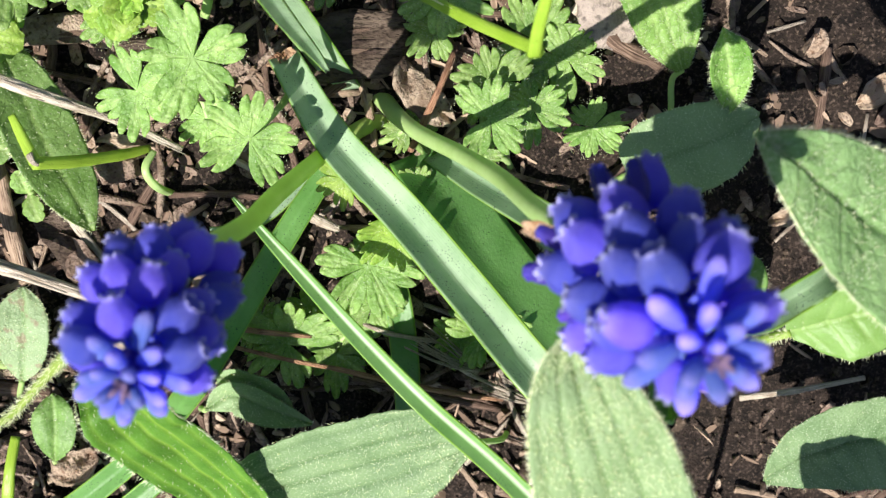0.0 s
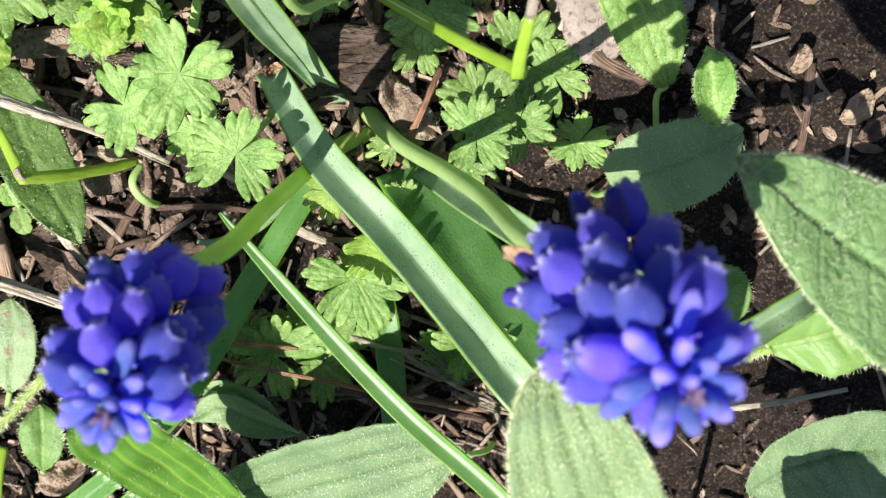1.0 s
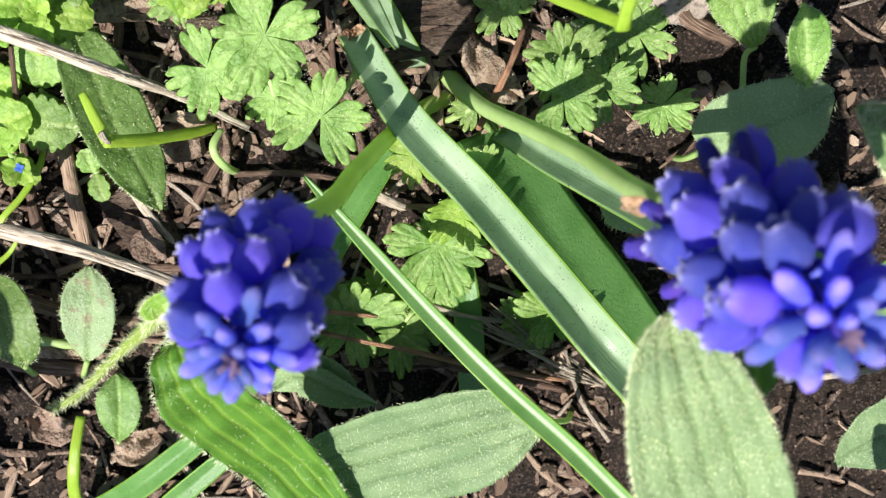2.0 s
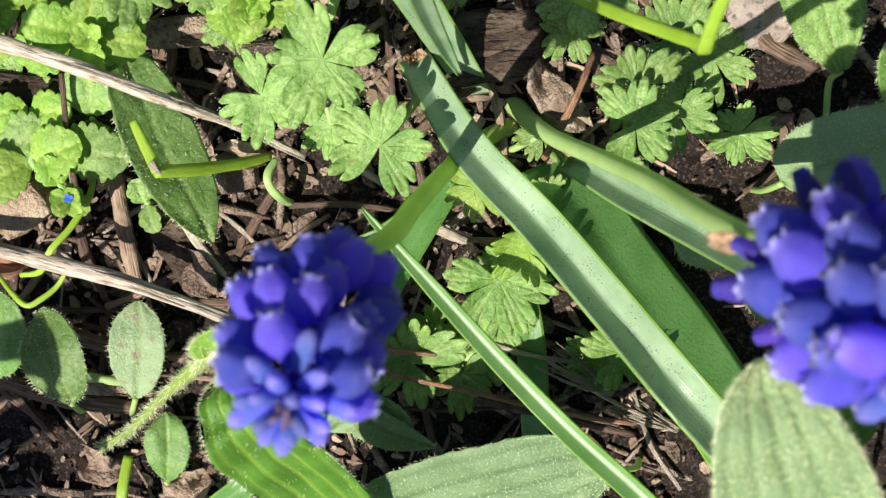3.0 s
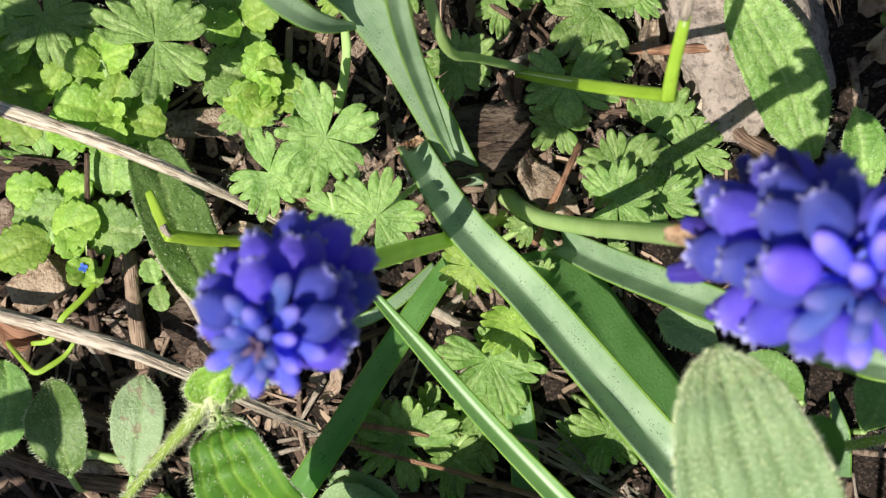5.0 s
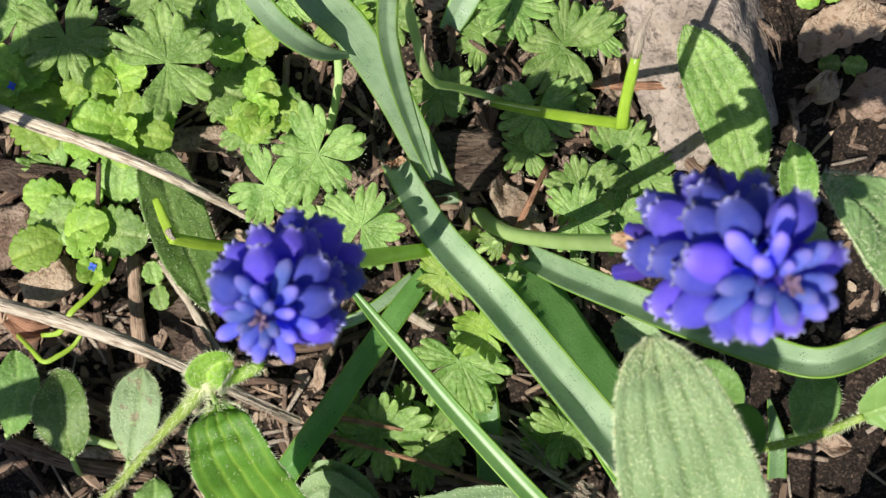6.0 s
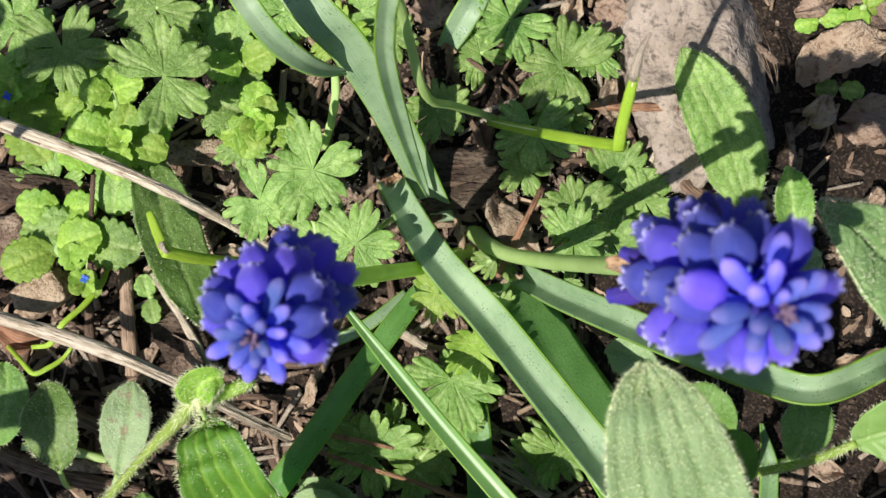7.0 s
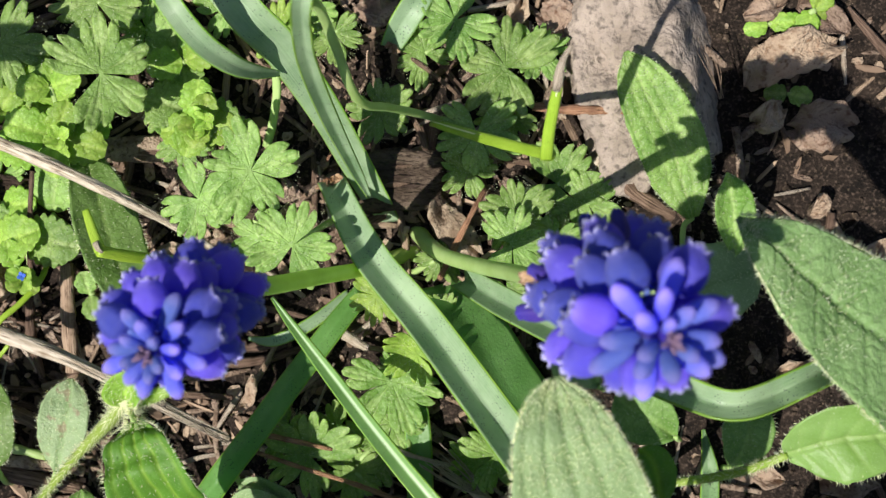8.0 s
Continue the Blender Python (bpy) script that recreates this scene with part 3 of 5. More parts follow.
def flower_spike(label, stem_pts, stem_r, base, tip, bells, buds, wide, long, fat, old, seed, twist, sparse, skin=STEM):
    """Stem, fat bells set in a spiral round the spike, then slim buds that spread from its tip."""
    rng = random.Random(seed)
    ob = thing("grape_hyacinth", stem_pts[0], label, "flower", "grape hyacinth flowers")
    base, tip = Vector(base), Vector(tip)
    part("stem", tube(bmesh.new(), stem_pts, stem_r, 14, 48), skin, ob)
    part("spike_axis", tube(bmesh.new(), [base, base.lerp(tip, .5), tip - (tip - base) * .04], [2.6, 2.4, .6], 12, 12), PETAL_DARK, ob)
    axis = (tip - base).normalized()
    ux = Vector((1, 0, 0)) - axis * axis.x
    ux.normalize()
    uy = axis.cross(ux).normalized()
    length = (tip - base).length
    foot = Vector(stem_pts[0])
    count = bells + buds
    for k in range(count):
        young = k >= bells
        f = 0.80 * (k + 0.5) / bells if not young else 0.81 + 0.16 * (k - bells + .5) / buds
        a = k * 2.39996 + twist + rng.uniform(-.2, .2)
        out = ux * math.cos(a) + uy * math.sin(a)
        g = (k - bells) / buds if young else 0.0
        pitch = radians((-52 + 48 * f / .8 if not young else 2 + 60 * g) + rng.uniform(-9, 9))
        d = (out * math.cos(pitch) + axis * math.sin(pitch)).normalized()
        size = long * ((1.0 - 0.12 * f) if not young else 0.95 - 0.40 * g) * rng.uniform(0.93, 1.06)
        girth = size * (fat * rng.uniform(.94, 1.06) if not young else 0.54 + 0.10 * rng.random() + .10 * g)
        reach = wide * 1.22 * ((1.0 - 0.35 * (f / .8) ** 2) if not young else 0.46 - 0.32 * g) * rng.uniform(0.88, 1.12)
        root = base + axis * (length * (0.02 + 0.95 * f))
        at = root + out * reach + axis * (2.2 if not young else 0.4)
        bare = max(0.0, out.dot(Vector(sparse))) if not young else 0.0
        at, size, girth = at - out * (reach * .38 * bare), size * (1 - .2 * bare), girth * (1 - .2 * bare)
        closed = f < old and math.cos(a) < 0.35
        mesh = OLD_BELL if closed else (BUD if young else BELLS[k % 2])
        if closed:
            at, size, girth = at + out * 1.2, size * .9, girth * .72
        fl = new("bud" if young else "floret", mesh)
        fl.parent = ob
        if young and k == bells:
            tagged(fl, "slim light blue bud with pinkish end")
        q = d.to_track_quat("Z", "Y").to_matrix().to_4x4() @ Matrix.Rotation(rng.uniform(0, 1), 4, "Z")
        fl.matrix_basis = Matrix.Translation((at - foot) * MM) @ q @ Matrix.Diagonal((girth * MM, girth * rng.uniform(.92, 1.04) * MM, size * MM, 1))
        if not young and not closed:
            rim = new("mouth_rim", RIM)
            rim.parent = fl
            tagged(rim, "whitish toothed mouth of the bell")
        if not young:
            part("pedicel", tube(bmesh.new(), [root, root.lerp(at, .6) + axis * .4, at + d * .25], [.42, .36, .45], 6, 6), PETAL_YOUNG, ob)
    for k in range(7):
        a = k * 2.4
        d = (axis + (ux * math.cos(a) + uy * math.sin(a)) * (0.3 + .1 * k)).normalized()
        kn = new("bud_tip", KNOB)
        kn.parent = ob
        kn.matrix_basis = Matrix.Translation((tip - axis * 1.2 + d * .5 - foot) * MM) @ d.to_track_quat("Z", "Y").to_matrix().to_4x4() @ Matrix.Diagonal((1.2 * MM, 1.2 * MM, 1.9 * MM, 1))
        if k == 0:
            tagged(kn, "tiny pale pinkish unopened bud")
    return ob


flower_spike("violet-blue grape hyacinth spike on a bent green stem",
             [(2.9, -6.9, -4.0), (-2.0, -8.2, 0.0), (-6.1, -9.7, 5.0), (-9.3, -10.0, 17.0), (-14.2, -9.6, 44.0), (-16.8, -9.3, 62.0), (-22.9, -9.4, 77), (-24.0, -10.2, 82)],
             [1.8, 1.6, 1.5, 1.5, 1.45, 1.4], (-23.8, -10.0, 80.5), (-25.0, -14.6, 106), 36, 17, 4.15, 5.4, 0.88, 0.0, 3, 0.4, (-.45, -.89, 0), STEM_YELLOW)
flower = flower_spike("violet-blue grape hyacinth spike with faded lower bells",
             [(2.0, -2.0, -4.0), (4.0, -4.2, 0.0), (6.4, -6.0, 6.0), (9.8, -7.3, 14.0), (16.0, -8.0, 30.0), (20.7, -7.7, 50.0), (23.4, -7.1, 72.0), (26.5, -6.8, 85), (30, -7.4, 90)],
             [2.0, 1.7, 1.5, 1.5, 1.45, 1.45, 1.4], (30.4, -7.8, 86), (34.6, -10.3, 119), 42, 17, 4.9, 6.4, 0.86, 0.2, 5, 1.0, (.55, -.83, 0))
spent = part("spent_floret", blade([(23.8, -6.4, 84.0), (22.5, -6.3, 83.5), (20.2, -6.2, 82.0)], [1.6, 2.8, 1.4], 0.9, 0.0, 0.5, 8, 14, 0, None, 1.0, 2.0), DRY_TIP, flower,
             "shrivelled brown spent floret")


# ---- cut and bent stalks ----
def stalk(label, runs, material, tip=None, pale=False):
    ob = thing("cut_stalk", runs[0][0][0], label, "stalk", "cut stalks")
    for pts, radii, flat in runs:
        part("stalk_piece", tube(bmesh.new(), pts, radii, 10, 26, flat, 0.1, 0.35), material, ob)
        if pale:
            # pale strip: whitish midline plus light in the channel, put into colour
            line = [p + Vector((0, .25, radii[0] * flat * 1.05)) for p in curve_points(pts, 7)]
            part("pale_groove", tube(bmesh.new(), line, [.14, .28, .3, .16], 6, 24, .5), HAIR, ob, "whitish midline with the lit groove put into its colour")
    if tip:
        part("dry_end", tube(bmesh.new(), tip, [.8, .6, .3], 8, 10, 0.6, 0.4), STRAW, ob, "withered whitish end")
    return ob


stalk("folded yellow-green leaf stalk with a sharp bend",
      [([(5.5, 20.0, 5.0), (11.5, 17.5, 18.0), (19.0, 14.4, 37.0), (26.6, 11.7, 54.0)], [.8, 1.0, 1.05, 1.0], .6),
       ([(25.6, 11.2, 54), (25.6, 15.5, 60), (26.2, 21.5, 67.5)], [1.05, 1.0, .8], .7)], STALK,
      [(26.1, 21.0, 67), (26.4, 24.5, 71.5), (27.6, 27.0, 74)], True)
stalk("thin curling green stem leaning over leaves",
      [([(10.5, 19.5, 2.0), (5.2, 21.0, 8.0), (-1.8, 21.3, 26.0), (-5.2, 20.8, 38.0), (-7.0, 22.9, 46.0), (-8.1, 27.6, 56.0), (-9.3, 32.2, 68.0), (-10.1, 35.5, 80.0), (-19.9, 69.9, 0.0)],
        [.7, .8, .8, .8, .85, .8, .7, .7], 1.0)], STEM)
stalk("bright yellow-green snapped stalk lying on a leaf",
      [([(-61.3, 1.2, 19.0), (-59.3, -2.6, 21.0), (-56.9, -6.2, 24.0)], [.7, 1.05, 1.2], .75),
       ([(-57.1, -6.4, 24.0), (-52.4, -7.9, 17.0), (-46.4, -9.0, 8.0), (-42.1, -9.2, 2.0)], [1.2, 1.2, 1.1, .8], .75)], STALK,
      [(-57.7, -4.9, 24.0), (-56.9, -6.0, 25.0), (-56.2, -6.7, 24.6)])
stalk("small hooked pale green stem by the snapped stalk",
      [([(-40.3, -8.8, 7.0), (-41.7, -11.0, 9.0), (-41.6, -13.2, 9.0), (-40.4, -15.8, 7.0), (-39.7, -19.0, -1.0)], [.6, .75, .85, .8, .8], 1.0)], STEM)
stalk("yellowish green stalk lying below the hairy stem",
      [([(-74.3, -64.5, 8.0), (-75.6, -71.0, 11.0), (-77.4, -80.0, 10.0), (-80.0, -93.0, -1.0)], [.9, 1.2, 1.3, 1.1], .8)], STALK)
stalk("pale green stalk standing behind cranesbill leaves",
      [([(-29.2, 14.9, 1.0), (-27.2, 19.6, 5.0), (-25.6, 25.4, 10.0), (-25.5, 30.2, 13.0)], [.9, .9, .85, .8], 1.0)], STEM)


# ---- broad downy leaves ----
def downy_leaf(label, pts, widths, petiole, material=HAIRY, fold=0.12, cup=0.0, vein="net", roll=0.0, edge=300, top=500, length=1.0,
               name="downy_leaf", thick=0.5, group="downy leaves", seed=1, wave=0.8, stalk_r=0.65, across=22, along=70, fuzzy=0):
    rng = random.Random(seed)
    if petiole[-1][2] <= 0:
        petiole = petiole[:-1] + [(petiole[-1][0], petiole[-1][1], -6.0)]
    ob = thing(name, petiole[-1], label, "leaf", group)
    part("leaf_blade", blade(pts, widths, fold, cup, thick, across, along, roll, vein, wave, seed * 3.1, 0.012), material, ob)
    if edge or top:
        tagged(part("hair_fringe", hairs_on(pts, widths, fold, cup, rng, edge, top, length, roll), HAIR, ob, "fine white hairs"), kind="stuff")
    if len(petiole) > 1:
        part("leaf_stalk", tube(bmesh.new(), petiole, [stalk_r * .9, stalk_r], 8, 16), STEM_WARM if fuzzy else STEM, ob)
        if fuzzy:
            tagged(part("stalk_hairs", stem_hairs(petiole[:3], stalk_r, rng, fuzzy, 1.1), HAIR, ob, "fine white hairs"), kind="stuff")
    return ob


OVAL_SHAPE = (0.05, 0.50, 0.78, 0.94, 1.0, 0.98, 0.90, 0.74, 0.50, 0.10)
downy_leaf("grey-green downy leaf standing close below the flowers",
           [(24.9, -19.1, 87.0), (25.5, -23.1, 88.0), (26.7, -29.0, 89.0), (28.6, -36.1, 88.0), (31.6, -45.9, 86.0), (35.6, -58.3, 82.0), (41.2, -73.0, 74.0)],
           [1.0, 6.6, 10.8, 13.9, 16.2, 18.0, 19.3, 20, 20, 18, 14, 8], [(41.2, -73.0, 74.0), (52.8, -95.1, 40.0), (63.6, -114.6, -1.0)], vein="long", fold=0.10, edge=800, top=3000, seed=2, roll=4, across=40, along=100)
# out-of-view leaf, added so its shadow falls across the broad green leaf
downy_leaf("unseen grey-green downy leaf beyond the front one, added to cast shade",
           [(58.0, -82.0, 72.0), (63.0, -87.0, 74.0), (70.0, -95.0, 74.0), (78.0, -106.0, 70.0), (86.0, -120.0, 60.0)],
           [19 * s for s in (0.05, 0.50, 0.78, 0.94, 1.0, 0.98, 0.90, 0.74, 0.50, 0.20)], [(86.0, -120.0, 60.0), (82.0, -122.0, 30.0), (74.0, -120.0, -1.0)], vein="long", fold=0.10, edge=120, top=0, seed=22)
downy_leaf("broad grey-green leaf with hairy margin and deep veins",
           [(51.7, 2.4, 75.0), (58.6, -3.2, 75.5), (67.2, -10.6, 75.0), (77.4, -18.4, 74.0), (89.8, -28.7, 71.0), (102.8, -38.5, 66.0)],
           [0.8, 8.2, 13.6, 18.2, 21.5, 23.5, 24, 22, 16, 8], [(101.8, -38.0, 67.5), (125.4, -51.0, 30.0), (142.2, -59.3, -1.0)], vein="net", fold=0.08, edge=1100, top=2400, seed=3, roll=26, length=1.25, across=40, along=170, material=VEINED)
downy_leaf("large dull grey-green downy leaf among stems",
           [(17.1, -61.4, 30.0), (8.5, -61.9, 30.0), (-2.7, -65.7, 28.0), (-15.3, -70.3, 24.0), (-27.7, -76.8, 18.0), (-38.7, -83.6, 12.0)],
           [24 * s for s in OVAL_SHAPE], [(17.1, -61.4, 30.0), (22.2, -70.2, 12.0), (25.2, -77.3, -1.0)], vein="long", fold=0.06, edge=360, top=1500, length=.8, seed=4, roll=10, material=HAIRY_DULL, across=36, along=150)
downy_leaf("deep green leaf with yellow veins below the hairy node",
           [(-45.6, -36.0, 40.0), (-44.6, -38.9, 43.0), (-42.2, -43.9, 45.0), (-39.2, -52.4, 38.0), (-33.1, -65.2, 29.0), (-25.6, -78.6, 23.5), (-17.1, -89.5, 17.0)],
           [3.0, 8.6, 12.0, 14.0, 15, 15, 14, 11.5, 7, 1.5], [(-45.6, -36.0, 40.0), (-47.1, -33.6, 38.0), (-47.6, -32.4, 37.0)], material=DEEP, vein="long", fold=0.22, edge=600, top=500, across=34, along=90, length=1.2, seed=5, wave=1.6)
downy_leaf("pale two-toned leaf on a hairy stalk",
           [(69.7, -39.8, 40.0), (71.8, -38.2, 42.0), (76.0, -36.4, 44.0), (81.4, -35.4, 45.0), (88.5, -35.0, 44.0), (97.9, -36.2, 40.0)],
           [1.8, 7.5, 12.5, 14.5, 14, 12, 8, 2], [(69.7, -39.8, 40.0), (63.1, -45.6, 30.0), (55.1, -52.1, 12.0), (49.2, -57.4, -1.0)], material=SMOOTH, fold=0.3, vein="net", edge=160, top=30, seed=6, stalk_r=0.9, roll=-12, fuzzy=600)
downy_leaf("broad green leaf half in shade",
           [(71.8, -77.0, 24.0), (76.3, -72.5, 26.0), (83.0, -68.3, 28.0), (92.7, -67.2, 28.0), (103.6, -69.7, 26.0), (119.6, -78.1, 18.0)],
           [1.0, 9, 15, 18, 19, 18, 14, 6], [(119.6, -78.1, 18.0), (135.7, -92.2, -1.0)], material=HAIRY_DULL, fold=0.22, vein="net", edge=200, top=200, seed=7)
downy_leaf("rounded grey-green leaf shaded by the flower",
           [(47.5, -16.9, 14.0), (50.8, -14.4, 16.0), (57.8, -12.4, 17.0), (65.4, -10.2, 16.0), (72.6, -7.9, 12.0)],
           [1, 11, 15.5, 17, 16.5, 15, 11, 2], [(47.5, -16.9, 14.0), (46.3, -19.9, 6.0), (46.4, -22.3, -1.0)], material=HAIRY, fold=0.1, vein="mid", edge=120, top=200, seed=8)
downy_leaf("upright green leaf with parallel veins by a stone",
           [(43.3, 33.4, 17.0), (45.9, 28.4, 17.0), (49.5, 21.8, 16.0), (53.1, 15.3, 14.0), (56.1, 7.5, 12.0), (58.3, 1.3, 10.0)],
           [0.8, 7.2, 10.8, 12.8, 13.6, 13.6, 12.4, 8.0, 2.5], [(58.3, 1.3, 10.0), (56.9, -0.9, 8.0), (57.7, -8.1, 4.0), (58.9, -11.7, -2.0)], material=CRANE, fold=0.14, vein="long", edge=200, top=900, seed=9, length=.9)
downy_leaf("small pointed leaf striped by shadow",
           [(61.9, 9.8, 24.0), (63.1, 6.4, 22.0), (64.3, 2.1, 20.0), (65.2, -2.3, 18.0), (65.4, -5.7, 16.0)],
           [0.6, 5.5, 7.6, 8.0, 6.6, 4.0, 1.6], [(65.4, -5.7, 16.0), (66.8, -9.6, 6.0), (67.9, -12.5, -1.0)], material=CRANE, fold=0.25, vein="mid", edge=110, top=120, seed=10)
downy_leaf("oval hairy leaf lying near straw",
           [(-86.3, -33.5, 9.0), (-84.4, -37.1, 12.0), (-83.1, -41.4, 14.0), (-82.1, -46.7, 14.0), (-82.0, -51.5, 12.0)],
           [11.5 * s for s in OVAL_SHAPE], [(-82.0, -51.5, 12.0), (-83.4, -56.4, 4.0), (-84.9, -58.9, -1.0)], material=OVAL, fold=0.12, vein="mid", edge=170, top=260, seed=11)
downy_leaf("pale oval leaf with brown blotches",
           [(-68.4, -33.7, 7.0), (-68.8, -37.6, 8.0), (-69.3, -42.7, 9.0), (-70.5, -48.3, 8.0), (-72.0, -53.7, 6.0)],
           [10.4 * s for s in OVAL_SHAPE], [(-72.0, -53.7, 6.0), (-74.4, -58.5, 2.0), (-75.7, -60.5, -1.0)], material=BLOTCHED, fold=0.1, vein="mid", edge=120, top=300, seed=12)
downy_leaf("grey-green oval leaf at the edge of the bed",
           [(-95.0, -29.6, 8.0), (-93.5, -35.2, 10.0), (-94.4, -41.1, 10.0), (-97.8, -47.7, 6.0)], [10 * s for s in OVAL_SHAPE], [(-97.8, -47.7, 6.0), (-102.0, -52.8, -1.0)], material=OVAL, fold=0.12, vein="mid", edge=90, top=100, seed=13)
downy_leaf("long hairy leaf lying under straw and a snapped stalk",
           [(-52.0, -22.2, 12.0), (-54.0, -16.1, 13.0), (-57.0, -8.2, 13.0), (-60.1, 0.1, 12.0), (-62.8, 8.3, 11.0), (-66.0, 15.8, 8.0)],
           [0.8, 6.0, 10.0, 12.6, 13.4, 13, 10.6, 7, 3], [(-66.0, 15.8, 8.0), (-69.1, 20.5, 2.0), (-70.5, 21.9, -1.0)], material=OVAL, fold=0.12, vein="mid", edge=240, top=420, seed=14, roll=-34)
downy_leaf("small grey downy leaf under the arching leaf",
           [(29.7, -26.9, 7.0), (32.8, -27.8, 8.0), (36.8, -30.1, 8.0), (41.0, -34.1, 5.0)], [8 * s for s in OVAL_SHAPE], [(41.0, -34.1, 5.0), (43.7, -36.6, -1.0)], material=HAIRY, fold=0.1, vein="mid", edge=60, top=150, seed=15)
downy_leaf("dark oval leaf in deep shade on the soil",
           [(44.3, -36.0, 4.0), (47.9, -38.7, 5.0), (52.6, -41.5, 5.0), (57.2, -44.8, 3.0)], [12 * s for s in OVAL_SHAPE], [(57.2, -44.8, 3.0), (60.4, -47.5, -1.0)], material=OVAL, fold=0.1, vein="mid", edge=50, top=60, seed=16)
downy_leaf("shaded round leaf on the soil",
           [(70.0, -36.0, 4.0), (71.5, -40.5, 6.0), (71.0, -45.5, 6.0), (69.0, -51.0, 3.0)], [11 * s for s in OVAL_SHAPE], [(69.0, -51.0, 3.0), (68.0, -53.0, -1.0)], material=OVAL, fold=0.1, vein="mid", edge=50, top=60, seed=17)
downy_leaf("bright green young leaf beside the downy leaf",
           [(39.0, -32.5, 70.0), (40.9, -34.2, 70.0), (42.4, -37.6, 68.0), (43.6, -43.0, 64.0)], [6 * s for s in OVAL_SHAPE], [(43.6, -43.0, 64.0), (50.9, -58.7, 30.0), (56.7, -69.4, -1.0)], material=DEEP, fold=0.3, vein="mid", edge=40, top=0, seed=18)
downy_leaf("small dark leaf low on the soil",
           [(-68.9, -72.6, 4.0), (-67.7, -66.4, 5.0), (-67.3, -61.3, 5.0), (-67.6, -57.9, 3.0)], [9 * s for s in OVAL_SHAPE], [(-68.9, -72.6, 4.0), (-70.8, -78.5, -1.0)], material=OVAL, fold=0.1, vein="mid", edge=40, top=60, seed=19)
downy_leaf("pale grey leaf between straw and soil",
           [(-36.8, -62.4, 6.0), (-30.7, -59.2, 7.0), (-24.2, -62.8, 7.0), (-15.7, -68.0, 4.0)], [7.5 * s for s in OVAL_SHAPE], [(-36.8, -62.4, 6.0), (-40.8, -66.8, -1.0)], material=HAIRY, fold=0.25, vein="mid", edge=60, top=150, seed=20)
downy_leaf("pale leaf half hidden under the dark strap leaf",
           [(-34.0, -55.1, 5.0), (-29.7, -57.8, 6.0), (-24.6, -60.7, 6.0), (-19.7, -65.7, 3.0)], [9 * s for s in OVAL_SHAPE], [(-34.0, -55.1, 5.0), (-37.1, -55.5, -1.0)], material=HAIRY, fold=0.2, vein="mid", edge=60, top=150, seed=21)


# ---- hairy stem with its node ----
def hairy_stem():
    path = [(-84.0, -67.5, -1.0), (-70.7, -55.7, 16.0), (-60.1, -44.7, 26.0), (-52.3, -37.2, 33.0), (-47.4, -31.7, 38.0)]
    rng = random.Random(31)
    ob = thing("downy_plant", path[0], "hairy yellow-green plant stalk with a young leafy node", "plant")
    part("stem", tube(bmesh.new(), path, [.72, .75, .9, 1.4, 1.4], 12, 30), STEM_WARM, ob)
    tagged(part("hair_fringe", stem_hairs(path, .95, rng, 1300, 1.35), HAIR, ob, "fine white hairs"), kind="stuff")
    joint = [(-52.0, -36.8, 33.0), (-49.0, -33.6, 36.5), (-46.6, -31.6, 39.0), (-45.6, -33.5, 40.0), (-45.4, -37.0, 41.0)]
    tagged(part("hair_fringe", stem_hairs(joint, 1.25, rng, 900, 1.9), HAIR, ob), kind="stuff")
    young = [(-47.2, -32.6, 39.0), (-46.2, -29.9, 43.0), (-43.8, -27.9, 46.0), (-41.3, -27.7, 45.0)]
    part("young_leaf", blade(young, [2.4, 6.4, 6.6, 1.6], 0.75, 0.0, .5, 14, 30, -10, "net", .6, 3.0), CRANE_YOUNG, ob, "cupped bright green young leaf")
    tagged(part("hair_fringe", hairs_on(young, [2.4, 6.4, 6.6, 1.6], .75, 0, rng, 420, 160, 1.3, -10), HAIR, ob), kind="stuff")
    shoot = [(-46.6, -32.5, 39.0), (-42.4, -31.2, 42.0), (-38.7, -29.4, 44.0), (-36.3, -28.3, 45.0)]
    part("side_shoot", tube(bmesh.new(), shoot, [1.2, 1.1, 1.3, .7], 8, 16), CRANE_YOUNG, ob)
    tagged(part("hair_fringe", stem_hairs(shoot, 1.1, rng, 320, 1.2), HAIR, ob), kind="stuff")


hairy_stem()

